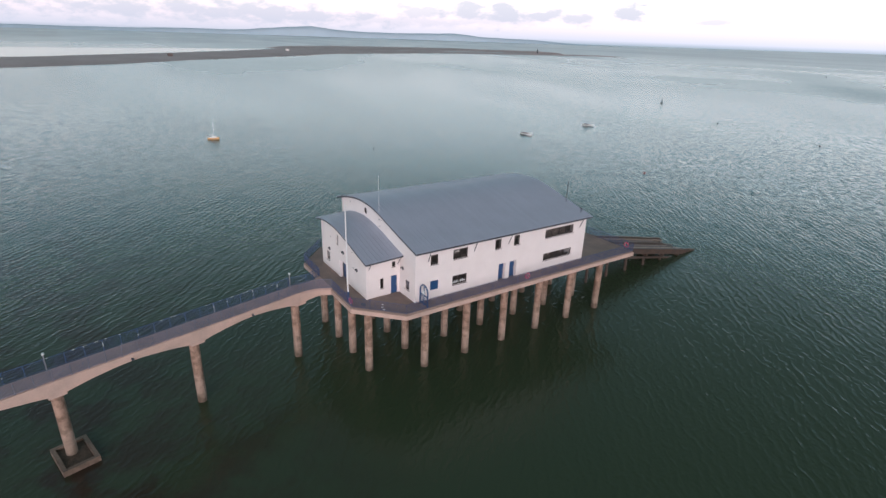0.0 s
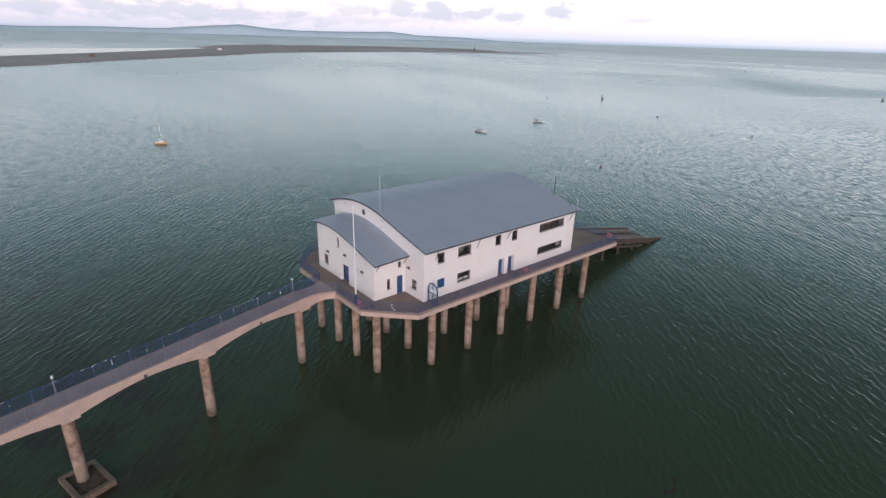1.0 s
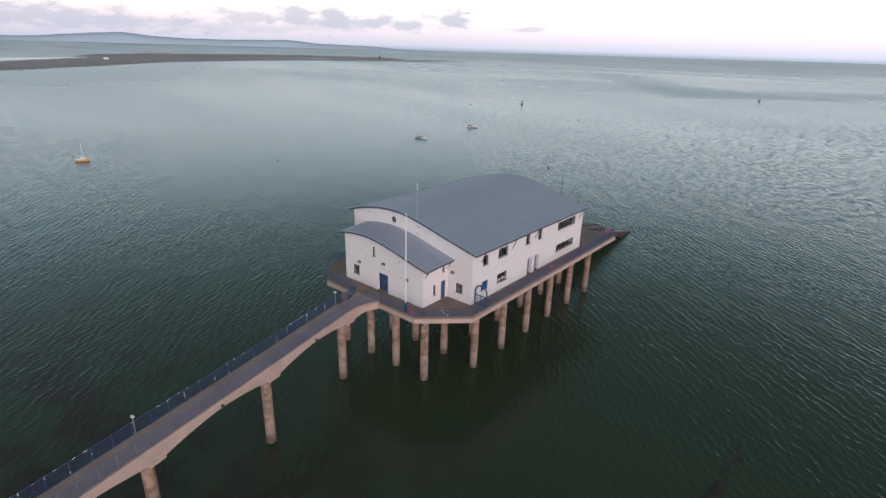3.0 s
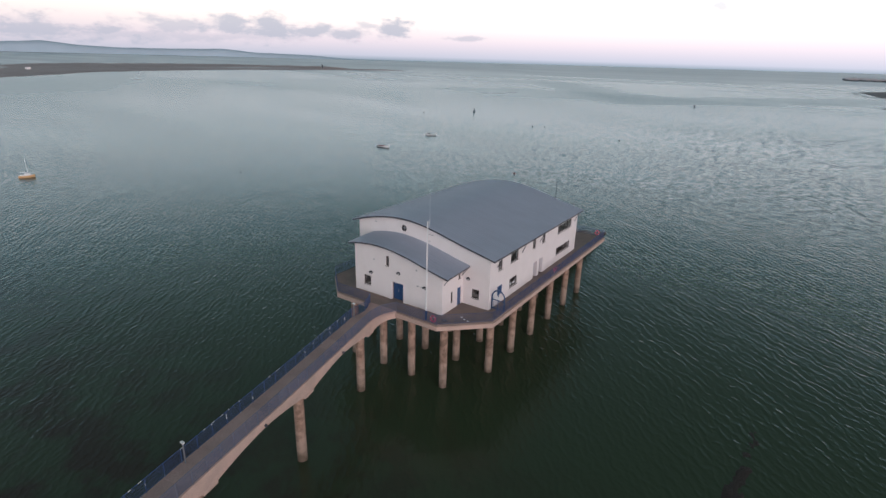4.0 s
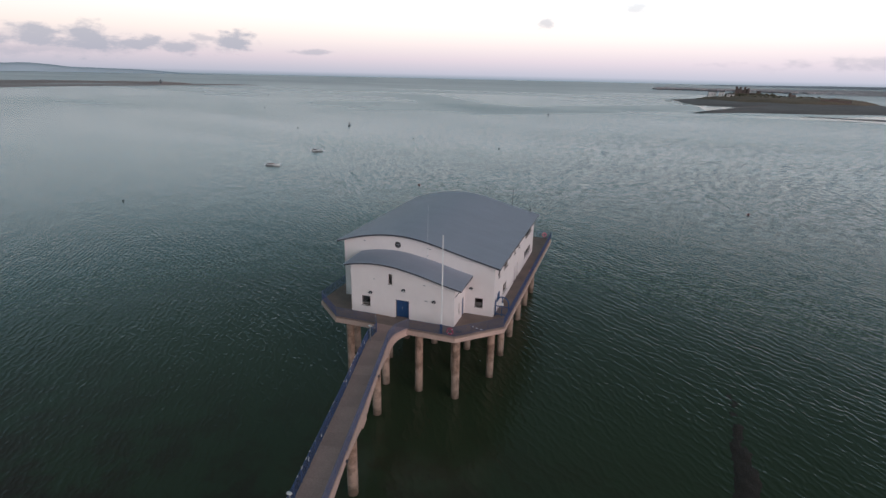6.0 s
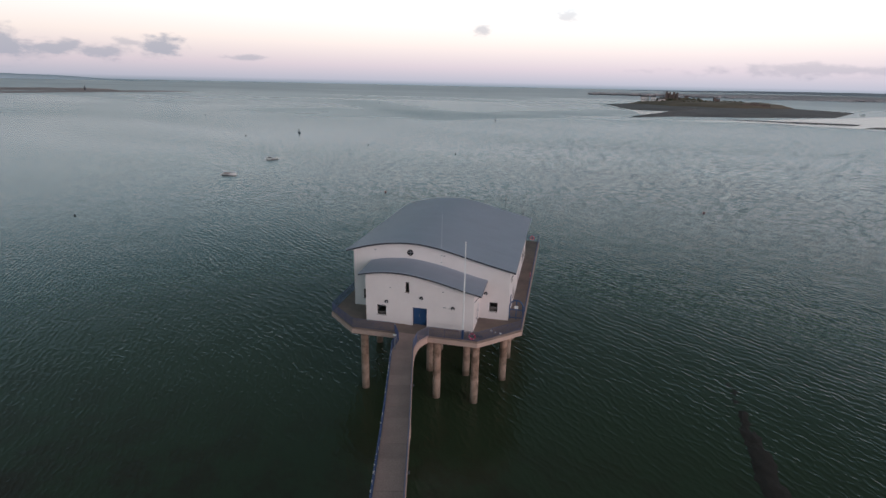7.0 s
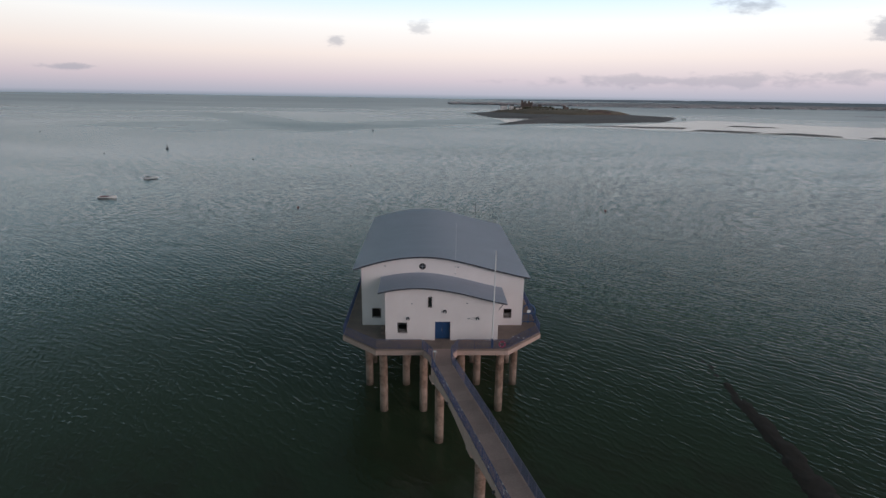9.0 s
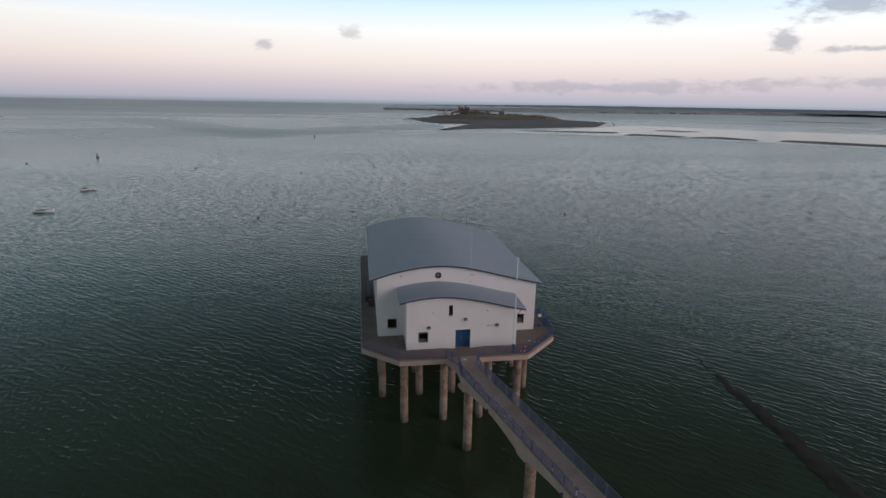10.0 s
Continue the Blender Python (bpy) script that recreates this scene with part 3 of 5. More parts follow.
def surf(line, wide, label):
    """A thin line of broken water along a shore, uneven in width."""
    bm = bmesh.new()
    n = 60
    rows = []
    for i in range(n + 1):
        a, b = along(line, i / n), along(line, min(1, (i + 1) / n + 0.001))
        d = (b - a).normalized() if (b - a).length > 0.01 else Vector((1, 0, 0))
        w = wide * max(0.06, 0.55 + 1.3 * noise.noise(a * 0.045))
        q = Vector((-d.y, d.x, 0)) * w
        rows.append([bm.verts.new((c.x, c.y, z)) for c, z in ((a - q, 0.0), (a - q * 0.4, 0.12), (a + q * 0.4, 0.12), (a + q, 0.0))])
    for q, w in zip(rows, rows[1:]):
        for k in range(3):
            bm.faces.new((q[k], q[k + 1], w[k + 1], w[k]))
    bmesh.ops.recalc_face_normals(bm, faces=bm.faces[:])
    tagged(part("water_surf", bm, FOAM), label, "surf", kind="structure")


surf([(110, 572), (186, 556), (270, 511), (318, 483), (371, 422), (444, 360), (600, 234)], 9.0, "thin white line of surf along the sandbars")
surf([(72, 1010), (66, 960), (70, 905), (88, 815), (120, 770)], 10.0, "white surf on the island's dark point")
surf([(440, 905), (432, 880), (395, 800)], 4.0, "white surf at the island's far point")
surf([(-884, 1100), (-845, 1125), (-780, 1190)], 6.0, "white surf off the end of the spit")


def hills(name, R, a0, a1, points, mat, label):
    """A far ridge along an arc of bearings, with heights given at a few bearings."""
    bm = bmesh.new()
    n = 160
    rows = []
    for i in range(n + 1):
        a = a0 + (a1 - a0) * i / n
        h = max(1.0, curve_at(points, a)) * (1 + noise.noise(Vector((a * 0.6, 3, 0))) * 0.12 + noise.noise(Vector((a * 2.1, 9, 0))) * 0.06)
        c, q = math.cos(radians(a)), math.sin(radians(a))
        rows.append([bm.verts.new((c * r, q * r, z)) for r, z in ((R, -2), (R + 20, max(h * 0.6, 0)), (R + 60, max(h, 0)), (R + 300, -2))])
    for q, w in zip(rows, rows[1:]):
        for k in range(3):
            bm.faces.new((q[k], q[k + 1], w[k + 1], w[k]))
    bmesh.ops.recalc_face_normals(bm, faces=bm.faces[:])
    tagged(part(name, bm, mat, smooth=True), label, "hills", kind="structure")


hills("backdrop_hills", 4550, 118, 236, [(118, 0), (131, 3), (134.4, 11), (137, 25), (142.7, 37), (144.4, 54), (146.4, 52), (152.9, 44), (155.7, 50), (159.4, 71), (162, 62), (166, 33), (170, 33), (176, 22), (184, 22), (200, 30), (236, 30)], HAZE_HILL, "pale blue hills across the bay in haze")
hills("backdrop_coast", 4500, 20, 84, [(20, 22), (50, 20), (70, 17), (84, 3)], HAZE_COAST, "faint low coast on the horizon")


# ---- island buildings ----
def cottage(x, y, z, w, d, h, turn):
    c = empty("cottage", (x, y, z), label="white cottage with a grey roof on the island", category="house", group="cottages on the island")
    c.rotation_euler = (0, 0, radians(turn))
    part("wall", boxes((-w / 2, w / 2, -d / 2, d / 2, -2, h)), WHITE, c)
    bm = bmesh.new()
    v = [bm.verts.new(p) for p in ((-w / 2 - 0.4, -d / 2 - 0.4, h), (w / 2 + 0.4, -d / 2 - 0.4, h), (w / 2 + 0.4, d / 2 + 0.4, h), (-w / 2 - 0.4, d / 2 + 0.4, h), (-w / 2 - 0.4, 0, h + d * 0.4), (w / 2 + 0.4, 0, h + d * 0.4))]
    for f in ((0, 1, 5, 4), (2, 3, 4, 5), (0, 4, 3), (1, 2, 5), (3, 2, 1, 0)):
        bm.faces.new([v[i] for i in f])
    part("roof", bm, ROOF_SLATE, c)
    for k in range(int(w // 4)):
        u = -w / 2 + 2 + 4 * k
        part("window", boxes((u - 0.6, u + 0.6, -d / 2 - 0.05, -d / 2 - 0.003, 1.2, 2.7)), DARK_GLASS, c)
    part("chimney", boxes((w / 2 - 1.2, w / 2 - 0.2, -0.5, 0.5, h + d * 0.2, h + d * 0.4 + 1.5)), STONE, c)


cottage(143, 1036, 8.6, 13, 7, 6.0, 8)
cottage(157, 1028, 8.4, 8, 7, 6.4, -12)
cottage(170, 1020, 8.4, 11, 5, 3.2, 5)

castle = empty("castle", (204, 1120, 9.0), label="ruined red sandstone castle keep on the island", category="castle")
part("keep", boxes((-11, -4, -7, 7, -4, 12)), STONE, castle)
part("keep", boxes((-3.99, 3, -7, 7, -4, 9.5)), STONE, castle)
part("keep", boxes((3.01, 10, -5, 7, -4, 11.5)), STONE, castle)
for k, (a, h) in enumerate(((-11.5, 15.5), (-5.0, 14.2), (2.5, 14.8), (8.6, 13.2))):
    part("turret", boxes((a - 1.7, a + 1.7, -8.6, -5.2, -4, h)), STONE, castle)
part("curtain_wall", boxes((10.2, 24, -3, -1, -4, 4.5)), STONE, castle)
part("gate_tower", boxes((24.2, 30, -5, 3, -4, 8.0)), STONE, castle)
tower = empty("ruined_tower", (272, 1060, 8), label="small ruined stone tower in the grass", category="tower")
part("wall", boxes((-5, 5, -4, 4, -3, 5.5), (-5, -1.5, -4, 4, 5.5, 7.5)), STONE, tower)

ruin = empty("ruined_wall", (296, 915, 5.0), label="long ruined reddish stone wall on the island", category="wall")
for k, (a, b, h) in enumerate(((-20, -8, 5.0), (-7.9, 4, 6.2), (4.1, 20, 4.4))):
    part("wall_stretch", boxes((a, b, -1, 1, -3, h)), STONE, ruin)

rngb = random.Random(11)
bm = bmesh.new()
for k in range(150):
    t = rngb.random()
    x, y = 165 + 150 * t + rngb.uniform(-15, 15), 1040 + rngb.uniform(-60, 90)
    r = rngb.uniform(1.2, 3.0)
    m = Matrix.Translation((x, y, 8.2 + rngb.uniform(-1, 1))) @ Matrix.Diagonal((r * 1.4, r, r * 0.75, 1))
    q = bmesh.ops.create_icosphere(bm, subdivisions=1, radius=1.0, matrix=m)["verts"]
    for v in q:
        v.co += Vector((rngb.uniform(-1, 1), rngb.uniform(-1, 1), rngb.uniform(-1, 1))) * 0.22 * r
for k in range(40):
    x, y = 204 + rngb.uniform(-28, 45), 1100 + rngb.uniform(-25, 10)
    r = rngb.uniform(2.5, 5.0)
    q = bmesh.ops.create_icosphere(bm, subdivisions=1, radius=1.0, matrix=Matrix.Translation((x, y, 9.5)) @ Matrix.Diagonal((r * 1.3, r, r * 0.9, 1)))["verts"]
    for v in q:
        v.co += Vector((rngb.uniform(-1, 1), rngb.uniform(-1, 1), rngb.uniform(-1, 1))) * 0.22 * r
tagged(part("bushes", bm, BUSH), "dark scrub bushes scattered over the island", "bushes", kind="stuff")

bm = bmesh.new()
for k in range(900):
    t = rngb.random()
    x = 90 + 3200 * t
    y = 2090 - 130 * math.sin(math.pi * min(1.0, t * 2.2)) + rngb.uniform(0, 160) - 300 * max(0, t - 0.5)
    r = rngb.uniform(3, 9)
    m = Matrix.Translation((x, y, 4)) @ Matrix.Diagonal((r * 2.6, r, r * 0.6, 1))
    bmesh.ops.create_icosphere(bm, subdivisions=1, radius=1.0, matrix=m)
tagged(part("woods", bm, FAR_SHORE), "low woods on the far shore, paled by haze", "woods", kind="stuff")

hut = empty("spit_hut", (-700, 81, 2.0), label="small dark hut on the shingle spit", category="hut")
part("wall", boxes((-3, 3, -2.5, 2.5, -1.5, 3)), STONE, hut)
hut = empty("spit_hut", (-930, 300, 2.0), label="small white hut on the shingle spit", category="hut")
part("wall", boxes((-3, 3, -2.5, 2.5, -1.5, 3)), WHITE, hut)
beacon = empty("beacon", (-1040, 985, 3.0), label="dark beacon tower at the end of the spit", category="beacon")
part("tower", tube(bmesh.new(), [(0, 0, -2), (0, 0, 5.0)], 1.8, 10, 1.1), FASCIA, beacon)
part("lantern", tube(bmesh.new(), [(0, 0, 5.01), (0, 0, 6.8)], 0.9, 10), FASCIA, beacon)


# ---- boats and buoys ----
def hull(length, beam, depth, mat, name="hull"):
    """An open clinker-shaped hull, bow towards +x, floating at z 0."""
    bm = bmesh.new()
    rows = []
    n = 14
    for i in range(n + 1):
        t = i / n
        w = beam / 2 * (0.74 + 0.26 * math.sin(math.pi * t)) if t < 0.5 else beam / 2 * max(0.03, math.cos(math.pi / 2 * ((t - 0.5) / 0.5) ** 1.6))
        sheer = depth * (0.42 + 0.10 * (1 - t) ** 2 + 0.40 * t ** 2.2)
        x = -length / 2 + length * t
        rows.append([bm.verts.new((x, y, z)) for y, z in ((-w, sheer), (-w * 0.86, 0.0), (0, -depth * 0.35), (w * 0.86, 0.0), (w, sheer), (w * 0.86, sheer), (w * 0.7, sheer * 0.3), (-w * 0.7, sheer * 0.3), (-w * 0.86, sheer))])
    for q, r in zip(rows, rows[1:]):
        for k in range(9):
            bm.faces.new((q[k], q[(k + 1) % 9], r[(k + 1) % 9], r[k]))
    bm.faces.new(rows[0])
    bm.faces.new(rows[-1])
    bmesh.ops.recalc_face_normals(bm, faces=bm.faces[:])
    return bm


def boat(x, y, turn, length, hull_mat, label):
    b = empty("rowing_boat", (x, y, 0.05), label=label, category="boat", group="moored boats")
    b.rotation_euler = (0, 0, radians(turn))
    part("hull", hull(length, length * 0.34, 0.95, hull_mat), hull_mat, b)
    for k in (-0.28, -0.02, 0.2):
        part("thwart", boxes((length * k - 0.14, length * k + 0.14, -length * 0.125, length * 0.125, 0.34, 0.39)), PALE_TIMBER, b)
    part("floorboards", slab(bmesh.new(), [(-length * 0.44, -length * 0.09), (length * 0.1, -length * 0.11), (length * 0.34, -length * 0.05), (length * 0.34, length * 0.05), (length * 0.1, length * 0.11), (-length * 0.44, length * 0.09)], 0.24, 0.30), TIMBER, b, "dark floorboards")
    part("waterline", slab(bmesh.new(), [(-length * 0.49, -length * 0.128), (0, -length * 0.162), (length * 0.3, -length * 0.1), (length * 0.49, 0), (length * 0.3, length * 0.1), (0, length * 0.162), (-length * 0.49, length * 0.128)], -0.2, 0.12), FASCIA, b, "dark boot topping")
    return b


b = boat(-111.4, 116.0, 10, 5.3, POLE_WHITE, "white open boat with a red-brown cover moored on the water")
part("cover", boxes((-1.9, 0.2, -0.7, 0.7, 0.40, 0.62)), RED_BROWN, b, "red-brown cover")
b = boat(-117.4, 156.4, 200, 5.0, POLE_WHITE, "white open boat with a dark cuddy moored on the water")
part("cuddy", boxes((0.2, 1.5, -0.55, 0.55, 0.40, 0.95)), FASCIA, b, "dark cuddy")

yacht = empty("sailing_yacht", (-147.2, 11.0, 0.05), label="small yellow-hulled sailing yacht at its mooring", category="yacht")
yacht.rotation_euler = (0, 0, radians(62))
yacht.scale = (0.58, 0.58, 0.7)
part("hull", hull(6.2, 2.2, 1.25, YELLOW), YELLOW, yacht)
part("deck", slab(bmesh.new(), [(-2.9, -0.75), (0.6, -0.9), (2.0, -0.55), (2.9, 0), (2.0, 0.55), (0.6, 0.9), (-2.9, 0.75)], 0.62, 0.92), POLE_WHITE, yacht)
part("cabin", slab(bmesh.new(), [(-0.8, -0.6), (1.3, -0.45), (1.6, 0), (1.3, 0.45), (-0.8, 0.6)], 0.922, 1.45), POLE_WHITE, yacht)
part("mast", tube(bmesh.new(), [(0.5, 0, 0.9), (0.5, 0, 7.6)], 0.06, 8), POLE_WHITE, yacht)
part("boom", tube(bmesh.new(), [(0.45, 0, 1.9), (-2.3, 0, 1.85)], 0.07, 8), POLE_WHITE, yacht)
part("forestay", tube(bmesh.new(), [(0.5, 0, 7.5), (2.9, 0, 0.95)], 0.015, 5), GALV, yacht)
part("backstay", tube(bmesh.new(), [(0.5, 0, 7.5), (-2.9, 0, 0.95)], 0.015, 5), GALV, yacht)


def buoy(x, y, r, mat, label):
    b = empty("mooring_buoy", (x, y, 0.1), label=label, category="buoy", group="mooring buoys")
    bm = bmesh.new()
    bmesh.ops.create_uvsphere(bm, u_segments=14, v_segments=9, radius=r)
    part("float", bm, mat, b, smooth=True)
    part("eye", tube(bmesh.new(), [(0, 0, r * 0.95), (0, 0, r * 1.35)], r * 0.15, 6), GALV, b)


for x, y, r in ((-46.5, 203.5, 0.6), (-111.5, 51.5, 0.42), (-98.3, 222.8, 0.6), (-93.0, 226.5, 0.4), (-182.8, 241.4, 0.7), (-319, 394, 0.9), (-500, 650, 1.3), (-279, 1078, 1.5)):
    buoy(x, y, r * 0.62, FASCIA, "dark round mooring buoy on the water")
for x, y, r in ((-48.8, 103.8, 0.5), (43.7, 102.8, 0.5)):
    buoy(x, y, r * 0.62, RED_BROWN, "faded red round mooring buoy on the water")


def channel_buoy(x, y, k):
    b = empty("channel_buoy", (x, y, 0), label="dark channel buoy with a lattice top and topmark", category="buoy", group="channel buoys")
    part("float", tube(bmesh.new(), [(0, 0, -0.5), (0, 0, 0.5 * k), (0, 0, 0.75 * k)], 1.15 * k, 14, 0.9 * k), FASCIA, b)
    for a in range(4):
        c, q = math.cos(a * math.pi / 2), math.sin(a * math.pi / 2)
        part("lattice_leg", tube(bmesh.new(), [(c * 0.7 * k, q * 0.7 * k, 0.75 * k), (c * 0.25 * k, q * 0.25 * k, 2.4 * k)], 0.1 * k, 6), FASCIA, b)
    part("topmark", tube(bmesh.new(), [(0, 0, 2.3 * k), (0, 0, 3.2 * k)], 0.42 * k, 10, 0.2 * k), FASCIA, b)


channel_buoy(-163, 271, 0.8)
channel_buoy(-59.5, 455, 0.8)
channel_buoy(-280, 768, 0.75)

# sunken causeway, awash
bm = bmesh.new()
rows = []
for i in range(150):
    t = i / 149
    y = 11 - 66 * t
    x = 25.3 + 0.45 * math.sin(y * 0.13) - max(0, (-y - 8)) * 0.11 + max(0, (-y - 20)) * 0.1
    w = 0.7 + 2.1 * min(1, t * 1.8)
    row = []
    for k in range(17):
        u = -1 + k / 8
        q = Vector((x + u * w, y, 0))
        z = 0.16 * (1 - abs(u) ** 1.6) * min(1, t * 3.0) - 0.05 + noise.noise(q * 0.8) * 0.1 + noise.noise(q * 2.7) * 0.06
        row.append(bm.verts.new((q.x, y, z - 0.1 * u * u)))
    rows.append(row)
for q, w in zip(rows, rows[1:]):
    for k in range(16):
        bm.faces.new((q[k], q[k + 1], w[k + 1], w[k]))
bmesh.ops.recalc_face_normals(bm, faces=bm.faces[:])
tagged(part("causeway", bm, BROWN_WEED, smooth=True), "dark weed-covered causeway awash in the shallows", "causeway", kind="structure")

# ---- platform ----
PLAT = [(1.75, -2.0), (-2.4, -6.05), (-15.8, -6.05), (-19.6, -2.6), (-19.6, 32.6), (1.75, 32.6)]
platform = empty("platform", (0, 0, 0), label="weathered concrete platform on round piles", category="platform", kind="structure")
part("edge_beam", slab(bmesh.new(), PLAT, 7.62, 8.08), CONCRETE, platform)
ins = [(1.6, -1.94), (-2.46, -5.9), (-15.74, -5.9), (-19.45, -2.54), (-19.45, 32.45), (1.6, 32.45)]
part("deck_surface", slab(bmesh.new(), ins, 8.084, DECK), PAVING, platform)


def pile_mesh(top, r=0.42):
    bm = bmesh.new()
    tube(bm, [(0, 0, z) for z in (-2.0, 0.0, 1.2, 2.4, 4.5, top)], r, 16)
    return mesh_of("pile", bm, PILE_CONCRETE, True)


PILE = pile_mesh(7.62)
SPOTS = [(x, -3.95) for x in (-2.85, -7.0, -10.95, -15.2)] + [(x, 1.55 + 5.46 * k) for k in range(6) for x in (-0.4, -4.7, -9.1, -13.0, -17.3)]
for x, y in SPOTS:
    p = new("pile", PILE)
    p.location, p.parent = (x, y, 0), platform
for y in [-3.95] + [1.55 + 5.46 * k for k in range(6)]:
    part("cross_beam", boxes((-17.6 if y > 0 else -15.5, 0.0 if y > 0 else -2.5, y - 0.35, y + 0.35, 7.25, 7.616)), CONCRETE, platform)

# ---- pier ----
pier = empty("pier", (0, 0, 0), label="narrow concrete pier on single piles with arched edge beams", category="pier", kind="structure")
PIER_LINE = [(-9.2, -9.5), (-6.45, -20.2), (-3.85, -30.9), (-1.2, -41.5), (1.45, -52.2), (4.1, -62.9)]
PIER_PILES = [(-9.4, -9.5), (-6.5, -20.2), (-4.3, -30.9), (-1.5, -41.5), (1.2, -52.2)]
HALF = 1.08


def side_of(i, s):
    """The pier's edge beside its i-th support, on the side s."""
    a, b = Vector(PIER_LINE[max(i - 1, 0)]), Vector(PIER_LINE[min(i + 1, len(PIER_LINE) - 1)])
    d = (b - a).normalized()
    return Vector(PIER_LINE[i]) + Vector((-d.y, d.x)) * s


def arched_beam(a, b, thick_in, deep, thin, top, n=14):
    """An edge beam from a to b whose soffit arches from deep ends to a thin middle."""
    bm = bmesh.new()
    a, b = Vector(a), Vector(b)
    d = (b - a).normalized()
    nrm = Vector((-d.y, d.x)) * thick_in
    rows = []
    for i in range(n + 1):
        t = i / n
        p = a.lerp(b, t)
        dep = thin + (deep - thin) * abs(2 * t - 1) ** 1.7
        rows.append([bm.verts.new(c) for c in ((p.x, p.y, top), (p.x + nrm.x, p.y + nrm.y, top), (p.x + nrm.x, p.y + nrm.y, top - dep), (p.x, p.y, top - dep))])
    for q, w in zip(rows, rows[1:]):
        for k in range(4):
            bm.faces.new((q[k], q[(k + 1) % 4], w[(k + 1) % 4], w[k]))
    bm.faces.new(rows[0])
    bm.faces.new(rows[-1])
    bmesh.ops.recalc_face_normals(bm, faces=bm.faces[:])
    return bm


MOUTH = [Vector((-11.05, -5.9)), Vector((-7.55, -5.9))]     # where the pier widens into the platform
for i in range(len(PIER_LINE) - 1):
    l0, r0, l1, r1 = side_of(i, -HALF), side_of(i, HALF), side_of(i + 1, -HALF), side_of(i + 1, HALF)
    li, ri, lj, rj = side_of(i, -HALF + 0.13), side_of(i, HALF - 0.13), side_of(i + 1, -HALF + 0.13), side_of(i + 1, HALF - 0.13)
    part("edge_beam", arched_beam(r0, r1, -0.2, 1.36, 0.64, 8.22), CONCRETE, pier)
    part("edge_beam", arched_beam(l0, l1, 0.2, 1.36, 0.64, 8.22), CONCRETE, pier)
    n = 7
    for k in range(n):      # paving slabs with open joints
        a, b = (k + 0.006) / n, (k + 0.994) / n
        q = [li.lerp(lj, a), li.lerp(lj, b), ri.lerp(rj, b), ri.lerp(rj, a)]
        part("paving_slab", slab(bmesh.new(), [tuple(v) for v in q], 8.224, 8.28 + 0.004 * ((k * 7 + i) % 3)), PIER_PAVING, pier)
for i in range(4):
    for sgn in (-1, 1):
        c = side_of(i, sgn * HALF).lerp(side_of(i + 1, sgn * HALF), 0.5)
        out = (side_of(i, sgn) - side_of(i, 0)).normalized()
        part("drain_spout", tube(bmesh.new(), [(c.x - out.x * 0.05, c.y - out.y * 0.05, 7.78), (c.x + out.x * 0.16, c.y + out.y * 0.16, 7.74)], 0.11, 8), FASCIA, pier, "dark drain spout")
la, ra = side_of(0, -HALF), side_of(0, HALF)
L_IN, R_IN = MOUTH
curve_l = [la.lerp(L_IN, t) + Vector((0.45 * math.sin(math.pi * t), 0.0)) for t in (0, 0.25, 0.5, 0.75, 1)]
curve_r = [ra.lerp(R_IN, t) + Vector((-0.35 * math.sin(math.pi * t), 0.0)) for t in (0, 0.25, 0.5, 0.75, 1)]
part("edge_beam", slab(bmesh.new(), [tuple(v) for v in curve_l] + [tuple(v) for v in reversed(curve_r)], 7.45, 8.06), CONCRETE, pier)
part("paving_slab", slab(bmesh.new(), [tuple(v) for v in curve_l] + [tuple(v) for v in reversed(curve_r)], 8.064, 8.27), PIER_PAVING, pier)
for line, sgn in ((curve_l, -1), (curve_r, 1)):      # haunches that lighten towards the platform
    bm = bmesh.new()
    rows = []
    for k, q in enumerate(line):
        dep = 0.64 + 0.72 * (1 - k / 4) ** 1.6
        rows.append([bm.verts.new(c) for c in ((q.x + sgn * 0.014, q.y, 8.05), (q.x - sgn * 0.2, q.y, 8.05), (q.x - sgn * 0.2, q.y, 8.22 - dep), (q.x + sgn * 0.014, q.y, 8.22 - dep))])
    for q, w in zip(rows, rows[1:]):
        for k in range(4):
            bm.faces.new((q[k], q[(k + 1) % 4], w[(k + 1) % 4], w[k]))
    bm.faces.new(rows[0])
    bm.faces.new(rows[-1])
    bmesh.ops.recalc_face_normals(bm, faces=bm.faces[:])
    part("edge_beam", bm, CONCRETE, pier)
PIER_PILE = pile_mesh(6.79, 0.44)
for i, (x, y) in enumerate(PIER_PILES):
    p = new("pile", PIER_PILE)
    p.location, p.parent = (x, y, 0), pier
    bm = boxes((-1.105, 1.105, -0.62, 0.62, 6.8, 7.12))
    o = part("crosshead", bm, CONCRETE, pier)
    o.location, o.rotation_euler = (*PIER_LINE[i], 0), (0, 0, radians(14))

footing = empty("pile_footing", (-3.9, -30.7, 0), label="hollow square concrete footing round a pier pile", category="footing")
footing.rotation_euler = (0, 0, radians(14))
footing.scale = (0.93, 0.93, 1.0)
bm = boxes((-2.0, 2.0, -1.45, -1.1, -1.0, 0.5), (-2.0, 2.0, 1.1, 1.45, -1.0, 0.5), (-2.0, -1.64, -1.096, 1.096, -1.0, 0.5), (1.64, 2.0, -1.096, 1.096, -1.0, 0.5))
bmesh.ops.remove_doubles(bm, verts=bm.verts[:], dist=0.01)
part("rim", bm, WET_CONCRETE, footing)
part("weedy_fill", boxes((-1.63, 1.63, -1.09, 1.09, -1.0, 0.3)), FOOTING_WEED, footing, "dark weed inside the footing")


# ---- railings ----
def bar(bm, p, q, w):
    tube(bm, [p, q], w / 2, 4)


